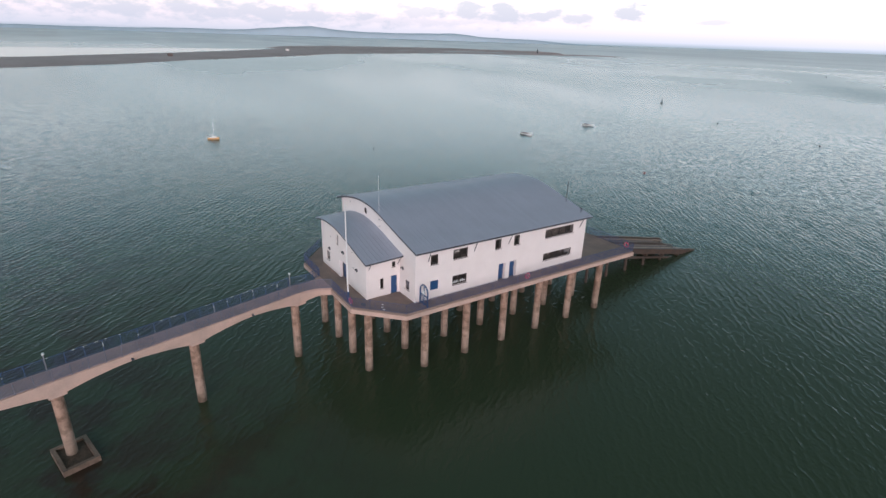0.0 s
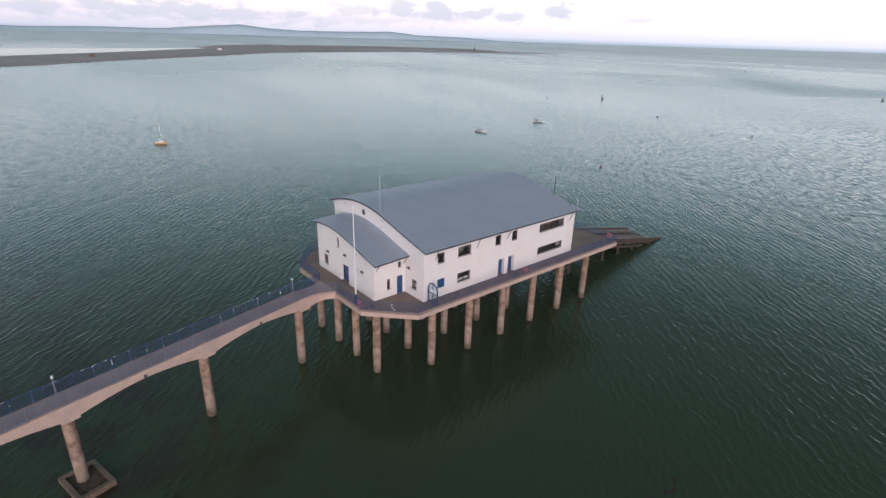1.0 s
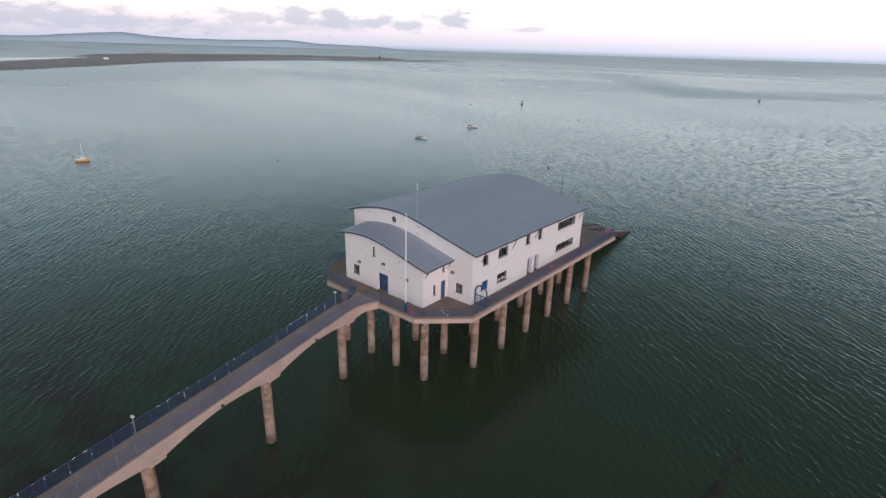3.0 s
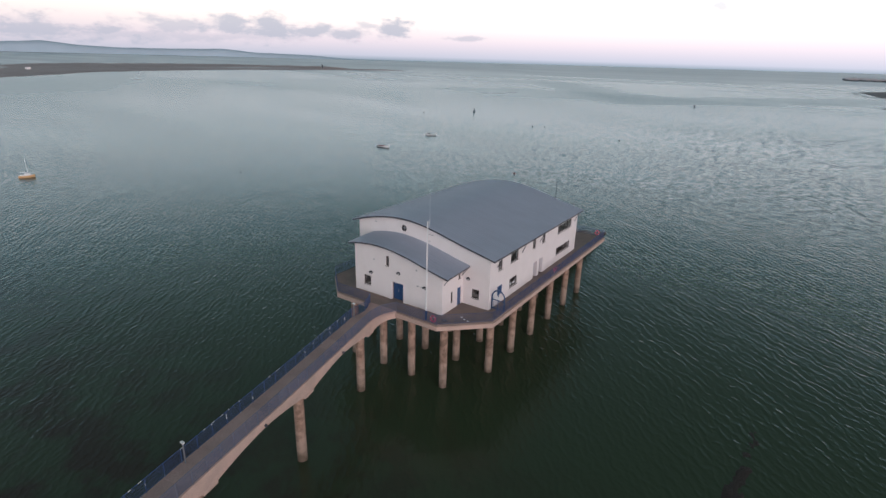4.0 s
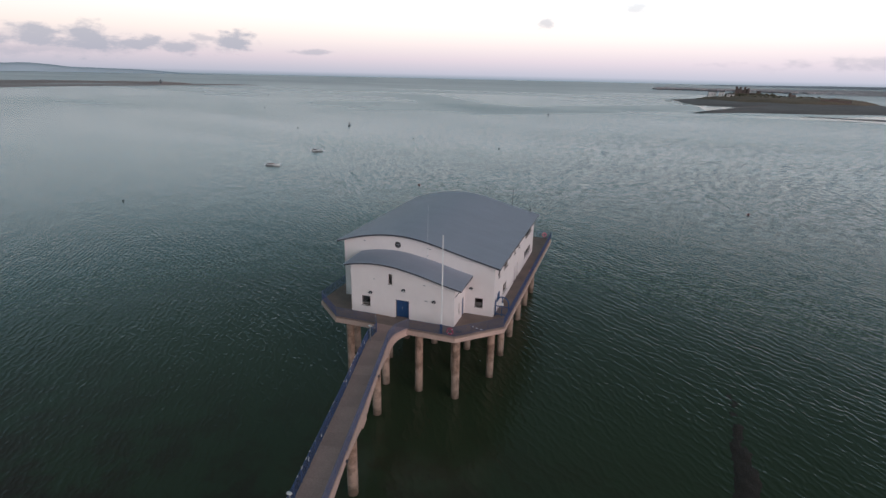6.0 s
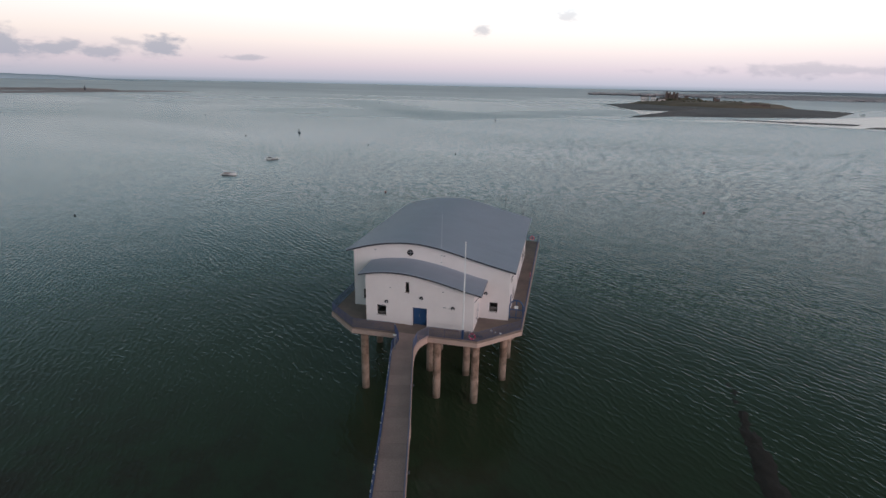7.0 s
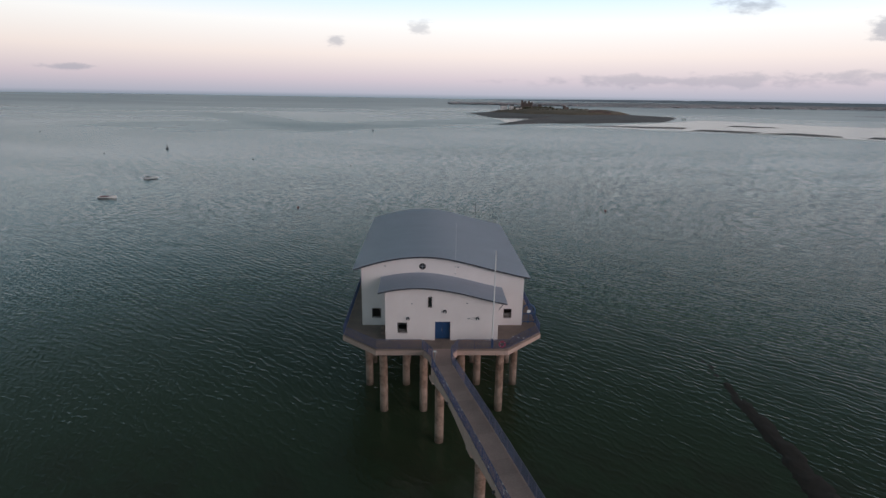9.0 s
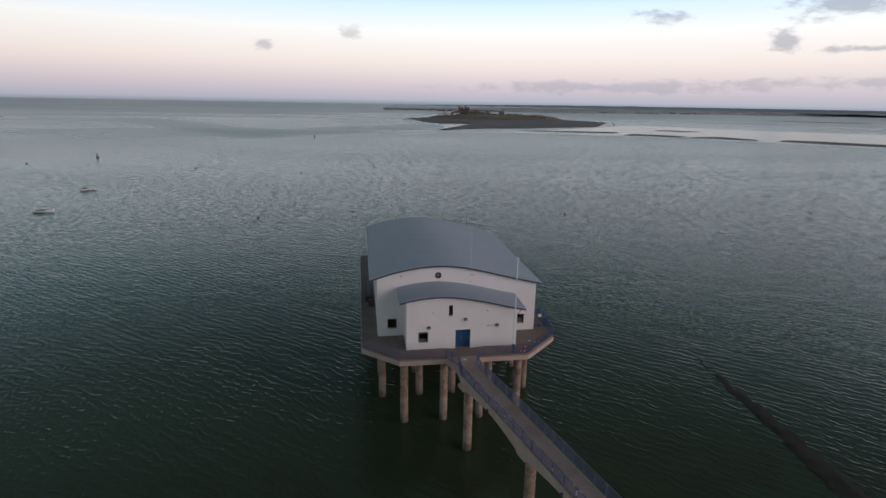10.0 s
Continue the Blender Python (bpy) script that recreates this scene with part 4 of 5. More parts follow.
def railing(name_label, runs, base, stained=False, bay=1.9, tall=1.05):
    """Blue railing along runs of plan points: posts, top and middle rails, and close wire infill."""
    r = empty("railing", (*runs[0], base), label=name_label, category="railing")
    r.matrix_world = Matrix.Translation((*runs[0], base))
    o0 = Vector((*runs[0], base))
    paint = RAIL_LILAC if bay == 1.25 else RAIL_GREY if bay > 1.5 else RAILBLUE
    post = mesh_of("post", tube(bmesh.new(), [(0, 0, 0), (0, 0, tall - 0.02)], 0.03 if bay < 1.5 else 0.022, 8), STAINED if stained else paint)
    for k, (a, b) in enumerate(zip(runs, runs[1:])):
        a, b = Vector((*a, base)), Vector((*b, base))
        length = (b - a).length
        n = max(1, round(length / bay))
        step = length / n
        ang = math.atan2(b.y - a.y, b.x - a.x)
        bm = bmesh.new()
        tube(bm, [a - o0 + Vector((0, 0, tall)), b - o0 + Vector((0, 0, tall))], 0.024, 8)
        part("top_rail", bm, STAINED if stained else paint, r)
        bm = bmesh.new()
        tube(bm, [a - o0 + Vector((0, 0, 0.12)), b - o0 + Vector((0, 0, 0.12))], 0.03, 6)
        part("bottom_rail", bm, paint, r)
        bm = bmesh.new()
        m = int(step / 0.075)
        thick = 0.0045 if bay > 1.5 else 0.007 if stained else 0.0095
        for i in range(1, m):
            box(bm, step * i / m - thick, step * i / m + thick, -0.006, 0.006, 0.14, tall - 0.02)
        for z in (0.35, 0.58, 0.81):
            box(bm, 0.04, step - 0.04, 0.007, 0.017, z, z + 0.01)
        me = mesh_of("infill_panel", bm, PANEL_BLUE if bay == 1.25 else RAIL_INFILL)
        for i in range(n):
            o = new("infill_panel", me)
            o.parent, o.location, o.rotation_euler = r, a.lerp(b, i / n) - o0, (0, 0, ang)
            o["kind"] = "stuff"
        for i in range(n + (1 if k == len(runs) - 2 else 0)):
            o = new("post", post)
            o.parent, o.location = r, a.lerp(b, i / n) - o0
    return r


E = 0.12
railing("blue steel railing along the platform's seaward edge", [(1.75 - E, 12.4), (1.75 - E, -2.0 + E / 2), (-2.4 - E / 2, -6.05 + E), (-7.5, -6.05 + E)], 8.25)
railing("blue steel railing along the platform's rear edge", [(-6.3, 32.6 - E), (1.75 - E, 32.6 - E), (1.75 - E, 12.5)], 8.25)
railing("blue steel railing round the platform's corner", [(-11.1, -6.05 + E), (-15.8, -6.05 + E), (-19.6 + E, -2.6), (-19.6 + E, 32.6 - E), (-12.2, 32.6 - E)], 8.25)
railing("blue pier railing stained with pale droppings", [(-11.1, -5.93), tuple(curve_l[2] + Vector((0.08, 0)))] + [tuple(side_of(i, -HALF + 0.06)) for i in range(6)], 8.22, True, 1.3)
railing("blue pier railing of close steel bars", [(-7.5, -5.93), tuple(curve_r[2] - Vector((0.08, 0)))] + [tuple(side_of(i, HALF - 0.06)) for i in range(6)], 8.22, False, 1.25, 1.12)

# ---- slipway ----
slip = empty("slipway", (-9.5, 30.0, 6.3), label="dark weathered timber slipway running down into the water", category="slipway", kind="structure")
GRADE = 0.2
SLOPE = math.atan(GRADE)


def slip_part(name, bm, mat, label=""):
    o = part(name, bm, mat, slip, label)
    o.rotation_euler = (-SLOPE, 0, 0)
    return o


rng = random.Random(4)
slip_part("side_baulk", boxes((-3.2, -2.72, 0.0, 30.6, -0.5, 0.28)), TIMBER, "thick dark side baulk")
slip_part("walkway_board", boxes((-2.66, -2.08, 0.0, 30.2, -0.12, 0.05)), PALE_TIMBER, "pale worn walkway board")
x = -2.04
k = 0
while x < 2.0:
    w = (0.30, 0.36, 0.27)[k % 3]
    slip_part("plank", boxes((x, x + w - 0.035, 0.0, 28.5 + rng.uniform(-2.2, 1.6), -0.14, -0.02 + 0.02 * (k % 2))), TIMBER if k % 3 else PALE_TIMBER)
    x += w
    k += 1
slip_part("walkway_board", boxes((2.08, 2.62, 0.0, 29.2, -0.12, 0.05)), PALE_TIMBER, "pale worn walkway board")
slip_part("side_baulk", boxes((2.68, 3.2, 0.0, 32.2, -0.75, 0.1)), TIMBER, "thick dark side baulk")
for x in (-0.34, 0.2):
    slip_part("keel_rail", boxes((x, x + 0.14, 0.0, 27.5, 0.004, 0.18)), TIMBER)
for yy in (4.0, 8.5, 13.0, 17.5, 22.0, 26.5):
    z = -yy * GRADE
    for x in (-2.8, 2.8):
        part("prop", tube(bmesh.new(), [(x, yy, z - 0.45), (x * 1.06, yy, -8.3)], 0.2, 8), TIMBER, slip)
    part("cross_timber", boxes((-3.4, 3.4, yy - 0.17, yy + 0.17, z - 1.05, z - 0.76)), TIMBER, slip)
for x in (-3.05, 3.0):
    slip_part("waling", boxes((x - 0.13, x + 0.13, 1.0, 27.0, -1.55, -1.25)), TIMBER)

# ---- lifeboat house ----
MAIN = [(-18.6, 14.88), (-17.2, 15.33), (-15.9, 15.70), (-14.5, 16.0), (-13.2, 16.2), (-11.8, 16.31), (-10.4, 16.31), (-9.0, 16.18), (-7.6, 15.93), (-6.1, 15.58), (-3.2, 14.84), (0.6, 13.95)]
ENT = [(-15.65, 13.68), (-14.1, 14.02), (-12.2, 14.22), (-10.9, 14.22), (-9.6, 14.1), (-8.3, 13.88), (-6.9, 13.6), (-5.6, 13.27), (-4.2, 12.92), (-2.4, 12.52)]
house = empty("boat_house", (-9, 0, DECK), label="white rendered boat house with a curved grey metal roof", category="building")


def hpart(name, bm, mat, parent=None, label="", smooth=False):
    ob = part(name, bm, mat, None, label, smooth)
    ob.parent = parent or house
    if not parent:
        ob.matrix_parent_inverse = Matrix.Translation((9, 0, -DECK))
    return ob


def wall_with_holes(axis, at, thick, u0, u1, z0, top, holes):
    """A wall along x or y from u0 to u1, whose outer face is at `at`, with rectangular holes (u0, u1, z0, z1) and a top that may curve."""
    bm = bmesh.new()
    us = sorted({u0, u1, *[h[0] for h in holes], *[h[1] for h in holes], *[u0 + (u1 - u0) * i / 24 for i in range(25)]})

    def put(a, b, za, zb, zc, zd):
        lo, hi = min(at, at + thick), max(at, at + thick)
        c = [(a, lo, za), (b, lo, zb), (b, hi, zb), (a, hi, za), (a, lo, zd), (b, lo, zc), (b, hi, zc), (a, hi, zd)]
        if axis == "y":
            c = [(q, p, r) for p, q, r in c]
        v = [bm.verts.new(p) for p in c]
        for f in ((0, 3, 2, 1), (4, 5, 6, 7), (0, 1, 5, 4), (1, 2, 6, 5), (2, 3, 7, 6), (3, 0, 4, 7)):
            bm.faces.new([v[i] for i in f])

    for a, b in zip(us, us[1:]):
        if b - a < 1e-4:
            continue
        mid = (a + b) / 2
        cuts = sorted((h[2], h[3]) for h in holes if h[0] < mid < h[1])
        z = z0
        for lo, hi in cuts:
            if lo > z + 1e-4:
                put(a, b, z, z, lo, lo)
            z = hi
        put(a, b, z, z, top(b), top(a))
    bmesh.ops.remove_doubles(bm, verts=bm.verts[:], dist=1e-4)
    bmesh.ops.recalc_face_normals(bm, faces=bm.faces[:])
    return bm


main_top = lambda x: curve_at(MAIN, x) - 0.12
ent_top = lambda x: curve_at(ENT, x) - 0.12
SIDE_WINDOWS = [(1.8, 2.75, 12.1, 13.2), (4.6, 6.5, 12.15, 13.25), (10.2, 11.1, 12.2, 13.35), (12.9, 13.8, 12.2, 13.35), (17.7, 22.4, 12.15, 13.2), (17.7, 22.4, 9.3, 10.2), (4.6, 6.5, 9.2, 10.25)]
SIDE_DOORS = [(10.9, 11.9, DECK, 10.3), (12.5, 13.5, DECK, 10.3)]
HATCH = (1.8, 2.75, 9.3, 10.3)
FRONT_WINDOWS = [(-16.7, -15.7, 9.2, 10.25), (-2.1, -1.2, 9.15, 10.2)]
ENT_WINDOWS = [(-13.7, -12.7, 9.15, 10.25), (-10.55, -10.13, 12.0, 13.1)]
ENT_DOOR = (-9.8, -8.2, DECK, 10.35)
ENTSIDE_WINDOWS = [(-2.3, -1.9, 9.1, 10.25), (-0.9, -0.5, 11.3, 11.9)]
ENTSIDE_DOOR = (-1.05, -0.3, DECK, 10.3)
RX, RZ = -11.15, 15.1
W, LEN, EX0, EX1, EY = -17.78, 24.5, -14.95, -3.22, -3.91
hpart("wall", wall_with_holes("y", 0.0, -0.3, 0, LEN, DECK, lambda y: 13.95, SIDE_WINDOWS + SIDE_DOORS + [HATCH]), WHITE)
hpart("wall", wall_with_holes("x", 0.0, 0.3, W, -0.302, DECK, main_top, FRONT_WINDOWS + [(RX - 0.45, RX + 0.45, RZ - 0.45, RZ + 0.45)]), WHITE)
hpart("wall", wall_with_holes("y", W, 0.3, 0.302, LEN, DECK, lambda y: 15.0, []), WHITE)
hpart("wall", wall_with_holes("x", LEN, -0.3, W + 0.302, -0.302, DECK, main_top, []), WHITE)
hpart("wall", wall_with_holes("x", EY, 0.3, EX0, EX1 - 0.302, DECK, ent_top, ENT_WINDOWS + [ENT_DOOR]), WHITE)
hpart("wall", wall_with_holes("y", EX1, -0.3, EY, -0.002, DECK, lambda y: ent_top(EX1), ENTSIDE_WINDOWS + [ENTSIDE_DOOR]), WHITE)
hpart("wall", wall_with_holes("y", EX0, 0.3, EY + 0.302, -0.002, DECK, lambda y: ent_top(EX0), []), WHITE)


def roof_sheet(points, y0, y1, up, down, steps=48, climb=0.0):
    bm = bmesh.new()
    xs = [points[0][0] + (points[-1][0] - points[0][0]) * i / steps for i in range(steps + 1)]
    rows = []
    for x in xs:
        z = curve_at(points, x)
        k = climb * (y1 - y0)
        rows.append([bm.verts.new(c) for c in ((x, y0, z + up), (x, y1, z + up + k), (x, y1, z - down + k), (x, y0, z - down))])
    for a, b in zip(rows, rows[1:]):
        for k in range(4):
            bm.faces.new((a[k], a[(k + 1) % 4], b[(k + 1) % 4], b[k]))
    bm.faces.new(rows[0])
    bm.faces.new(rows[-1])
    bmesh.ops.recalc_face_normals(bm, faces=bm.faces[:])
    return bm


roof = hpart("roof", roof_sheet(MAIN, -0.3, LEN + 0.3, -0.02, 0.2), FASCIA, label="dark fascia under grey metal sheets")
eroof = hpart("roof", roof_sheet(ENT, -4.3, -0.01, -0.02, 0.18, 48, 0.042), FASCIA, label="dark fascia under grey metal sheets")


def roof_panels(points, y0, y1, count, owner, climb=0.0):
    w = (y1 - y0) / count
    bm = roof_sheet(points, 0.0, w - 0.004, 0.02, 0.018, 32, climb)
    for i in range(32):
        a = [points[0][0] + (points[-1][0] - points[0][0]) * (i + k) / 32 for k in (0, 1)]
        q = [bm.verts.new((x, y, curve_at(points, x) + z)) for x in a for y, z in ((0.0, 0.021), (0.0, 0.036), (0.02, 0.036), (0.02, 0.021))]
        for f in ((0, 1, 5, 4), (1, 2, 6, 5), (2, 3, 7, 6)):
            bm.faces.new([q[j] for j in f])
    me = mesh_of("roof_panel", bm, ROOF)
    for i in range(count):
        o = new("roof_panel", me)
        o.parent, o.location = owner, (0, y0 + i * w, climb * i * w)



roof_panels(MAIN, -0.32, LEN + 0.32, 52, roof)
roof_panels(ENT, -4.32, -0.012, 9, eroof, 0.042)


def opening(axis, at, inward, u0, u1, z0, z1, lights, mat=DARKFRAME, rows=1, recess=0.1):
    """A window set in a hole: outer frame with mullions, a sill, and a pane in each light. inward: +1 or -1, the way into the house."""
    d0, d1 = at + inward * recess, at + inward * (recess + 0.08)
    lo, hi = min(d0, d1), max(d0, d1)

    def cell(a, b, c, d, e, f):
        return (a, b, e, f, c, d) if axis == "x" else (e, f, a, b, c, d)

    rows_ = [(u0, u0 + 0.08, z0, z1), (u1 - 0.08, u1, z0, z1), (u0 + 0.08, u1 - 0.08, z0, z0 + 0.08), (u0 + 0.08, u1 - 0.08, z1 - 0.08, z1)]
    w = (u1 - u0 - 0.16) / lights
    h = (z1 - z0 - 0.16) / rows
    rows_ += [(u0 + 0.08 + w * i - 0.03, u0 + 0.08 + w * i + 0.03, z0 + 0.08, z1 - 0.08) for i in range(1, lights)]
    win = hpart("window", boxes(*[cell(a, b, c, d, lo, hi) for a, b, c, d in rows_]), mat)
    m = (lo + hi) / 2
    for i in range(lights):
        a, b = u0 + 0.08 + w * i + (0.03 if i else 0), u0 + 0.08 + w * (i + 1) - (0.03 if i < lights - 1 else 0)
        g = part("pane", boxes(cell(a, b, z0 + 0.08, z1 - 0.08, m - 0.008, m + 0.008)), GLASS, win)
        g.visible_shadow = False
    s0, s1 = at - inward * 0.05, at + inward * recess
    part("sill", boxes(cell(u0 - 0.04, u1 + 0.04, z0 - 0.045, z0 - 0.003, min(s0, s1 - inward * 0.11), max(s0, s1 - inward * 0.11))), mat, win)
    return win


# inner wall added behind the side windows so the panes read grey
hpart("added_partition", boxes((-2.2, -2.1, 0.4, LEN - 0.4, DECK, 13.6)), INTERIOR)
hpart("upper_floor", boxes((-2.05, -0.31, 0.32, LEN - 0.32, 11.2, 11.4)), INTERIOR)
# two pale blinds added to lighten glass that reflects too little sky
for a, b, c, d in ((4.7, 5.5, 12.75, 13.15), (21.3, 22.3, 9.6, 10.1)):
    hpart("roller_blind", boxes((-0.27, -0.26, a, b, c, d)), BLIND)
hpart("roller_blind", boxes((-2.0, -1.3, 0.24, 0.25, 9.24, 9.62)), BLIND)
hpart("roller_blind", boxes((-13.6, -12.8, EY + 0.24, EY + 0.25, 9.24, 9.4)), BLIND)
for k in range(7):
    u = 4.8 + 0.24 * k
    hpart("window_ornament", boxes((-0.27, -0.2, u, u + 0.13, 9.29, 9.45 + 0.08 * (k % 3))), POLE_WHITE)
for k, (a, b, c, d) in enumerate(SIDE_WINDOWS):
    opening("y", 0.0, -1, a, b, c, d, {0: 1, 1: 2, 2: 1, 3: 1, 4: 4, 5: 4, 6: 2}[k])
for a, b, c, d in FRONT_WINDOWS:
    opening("x", 0.0, 1, a, b, c, d, 1)
for a, b, c, d in ENT_WINDOWS:
    opening("x", EY, 1, a, b, c, d, 1)
for a, b, c, d in ENTSIDE_WINDOWS:
    opening("y", EX1, -1, a, b, c, d, 1)


def door_leaf(axis, at, inward, u0, u1, z0, z1, recess):
    d0, d1 = at + inward * recess, at + inward * (recess + 0.06)
    lo, hi = min(d0, d1), max(d0, d1)

    def cell(a, b, c, d, e, f):
        return (a, b, e, f, c, d) if axis == "x" else (e, f, a, b, c, d)

    dr = hpart("door", boxes(cell(u0, u1, z0, z1, lo, hi)), BLUE)
    out = at + inward * (recess - 0.018)
    e, f = min(out, d0), max(out, d0)
    for c, d in ((z0 + 0.25, z0 + 0.95), (z0 + 1.1, z1 - 0.2)):
        part("door_panel", boxes(cell(u0 + 0.14, u1 - 0.14, c, d, e, f - 0.002 if inward > 0 else f)), BLUE, dr)
    out2 = at + inward * (recess - 0.07)
    part("handle", boxes(cell(u1 - 0.12, u1 - 0.08, z0 + 0.9, z0 + 1.2, min(out2, out), max(out2, out))), GALV, dr, "galvanised handle")
    return dr


mid = (ENT_DOOR[0] + ENT_DOOR[1]) / 2
door_leaf("x", EY, 1, ENT_DOOR[0] + 0.02, mid - 0.006, ENT_DOOR[2], ENT_DOOR[3] - 0.02, 0.42)
door_leaf("x", EY, 1, mid + 0.006, ENT_DOOR[1] - 0.02, ENT_DOOR[2], ENT_DOOR[3] - 0.02, 0.42)
a, b, c, d = ENT_DOOR
hpart("door_lining", boxes((a - 0.1, a - 0.002, EY + 0.303, EY + 0.5, c, d + 0.1), (b + 0.002, b + 0.1, EY + 0.303, EY + 0.5, c, d + 0.1), (a, b, EY + 0.303, EY + 0.5, d + 0.002, d + 0.1)), DARKFRAME, label="dark door lining")
door_leaf("y", EX1, -1, ENTSIDE_DOOR[0] + 0.02, ENTSIDE_DOOR[1] - 0.02, ENTSIDE_DOOR[2], ENTSIDE_DOOR[3] - 0.02, 0.08)
for a, b, c, d in SIDE_DOORS:
    door_leaf("y", 0.0, -1, a, b, c, d, 0.40)
    hpart("door_lining", boxes((-0.48, -0.303, a - 0.08, a - 0.002, DECK, d + 0.08), (-0.48, -0.303, b + 0.002, b + 0.08, DECK, d + 0.08), (-0.48, -0.303, a, b, d + 0.002, d + 0.08)), WHITE)
a, b, c, d = HATCH
hatch = hpart("hatch", boxes((-0.06, 0.035, a, b, c, d)), BLUE, label="blue painted wall hatch")
part("hatch_board", boxes((0.036, 0.05, a + 0.06, (a + b) / 2 - 0.01, c + 0.06, d - 0.06)), BLUE, hatch)
part("hatch_board", boxes((0.036, 0.05, (a + b) / 2 + 0.01, b - 0.06, c + 0.06, d - 0.06)), BLUE, hatch)

# round window high in the gable, set back in its hole
bm = bmesh.new()
n = 32
loops = []
for y in (0.0, 0.3):
    outer, inner = [], []
    for i in range(n):
        a = 2 * math.pi * (i + 0.5) / n
        c, q = math.cos(a), math.sin(a)
        k = 0.45 / max(abs(c), abs(q))
        outer.append(bm.verts.new((RX + k * c, y, RZ + k * q)))
        inner.append(bm.verts.new((RX + 0.37 * c, y, RZ + 0.37 * q)))
    loops.append((outer, inner))
(o0, i0), (o1, i1) = loops
for i in range(n):
    k = (i + 1) % n
    for f in ((o0[i], o0[k], i0[k], i0[i]), (o1[k], o1[i], i1[i], i1[k]), (i0[i], i0[k], i1[k], i1[i])):
        bm.faces.new(f)
bmesh.ops.recalc_face_normals(bm, faces=bm.faces[:])
hpart("wall", bm, WHITE)
bm = bmesh.new()
ring = [[bm.verts.new((RX + r * math.cos(2 * math.pi * i / n), yy, RZ + r * math.sin(2 * math.pi * i / n))) for i in range(n)] for r, yy in ((0.368, 0.2), (0.368, 0.05), (0.29, 0.05), (0.29, 0.2))]
for q, w in zip(ring, ring[1:]):
    for i in range(n):
        bm.faces.new((q[i], q[(i + 1) % n], w[(i + 1) % n], w[i]))
bmesh.ops.recalc_face_normals(bm, faces=bm.faces[:])
rw = hpart("window", bm, DARKFRAME, label="round window in the gable")
part("pane", tube(bmesh.new(), [(RX, 0.14, RZ), (RX, 0.155, RZ)], 0.288, 28), DARK_GLASS, rw)
part("glazing_bar", boxes((RX - 0.03, RX + 0.03, 0.08, 0.13, RZ - 0.29, RZ + 0.29)), GALV, rw)
part("glazing_bar", boxes((RX - 0.29, RX - 0.031, 0.08, 0.13, RZ - 0.03, RZ + 0.03)), GALV, rw)
part("glazing_bar", boxes((RX + 0.031, RX + 0.29, 0.08, 0.13, RZ - 0.03, RZ + 0.03)), GALV, rw)


# bulkhead lamps on the walls
def bulkhead(x, y, z, nx, ny):
    lamp = empty("wall_lamp", (x, y, z), label="dark hooded bulkhead lamp on the white wall", category="lamp", group="wall lamps of the boat house")
    side = Vector((-ny, nx, 0))
    back = tube(bmesh.new(), [(nx * 0.003, ny * 0.003, 0), (nx * 0.05, ny * 0.05, 0)], 0.19, 16)
    part("back_plate", back, FASCIA, lamp)
    bm = bmesh.new()
    rows = []
    for r, d in ((0.2, 0.051), (0.2, 0.17), (0.165, 0.17), (0.165, 0.051)):
        rows.append([bm.verts.new(side * r * math.cos(math.pi * (i / 12) * 1.3 - 0.47) + Vector((nx * d, ny * d, r * math.sin(math.pi * (i / 12) * 1.3 - 0.47)))) for i in range(13)])
    for q, w in zip(rows, rows[1:] + rows[:1]):
        for k in range(12):
            bm.faces.new((q[k], q[k + 1], w[k + 1], w[k]))
    bmesh.ops.recalc_face_normals(bm, faces=bm.faces[:])
    part("hood", bm, FASCIA, lamp)
    bm = bmesh.new()
    bmesh.ops.create_uvsphere(bm, u_segments=12, v_segments=8, radius=0.065, matrix=Matrix.Translation((nx * 0.09, ny * 0.09, -0.05)))
    part("lens", bm, POLE_WHITE, lamp, "pale lens", smooth=True)


for x, z in ((-12.62, 10.72), (-8.8, 11.5), (-5.4, 10.72)):
    bulkhead(x, EY, z, 0, -1)
bulkhead(-2.55, 0.0, 11.2, 0, -1)

# eaves struts
for y, x, zt in ((1.5, 0.0, 13.72), (7.3, 0.0, 13.72), (12.1, 0.0, 13.72), (23.4, 0.0, 13.72)):
    hpart("eaves_strut", tube(bmesh.new(), [(x + 0.005, y, zt - 1.15), (x + 0.5, y, zt)], 0.035, 6), FASCIA)
for y in (-3.6, -0.25):
    hpart("eaves_strut", tube(bmesh.new(), [(EX1 + 0.005, y, 11.5), (EX1 + 0.62, y, 12.36)], 0.035, 6), FASCIA)

# ---- things on the platform ----
flag = empty("flagpole", (-4.0, -5.6, DECK), label="tall white tapered flagpole with a dark hinged foot", category="flagpole")
part("pole", tube(bmesh.new(), [(0, 0, 0.1), (0, 0, 5), (0, 0, 10.2)], 0.085, 10, 0.045), POLE_WHITE, flag)
part("foot", boxes((-0.1, 0.1, -0.09, 0.09, 0, 1.0)), BLUE, flag, "blue steel tabernacle")
part("truck", tube(bmesh.new(), [(0, 0, 10.2), (0, 0, 10.28)], 0.08, 10), POLE_WHITE, flag)
part("halyard", tube(bmesh.new(), [(0.1, 0, 1.2), (0.07, 0, 10.1)], 0.012, 5), POLE_WHITE, flag)

mast = empty("aerial_mast", (-7.58, -0.12, 14.0), label="thin white aerial mast fixed to the gable", category="aerial")
part("mast_tube", tube(bmesh.new(), [(0, 0, 0.0), (0, 0, 3.2), (0, 0, 6.0)], 0.02, 8, 0.011), POLE_WHITE, mast)
part("bracket", boxes((-0.05, 0.05, -0.04, 0.12, 0.3, 0.36)), GALV, mast)
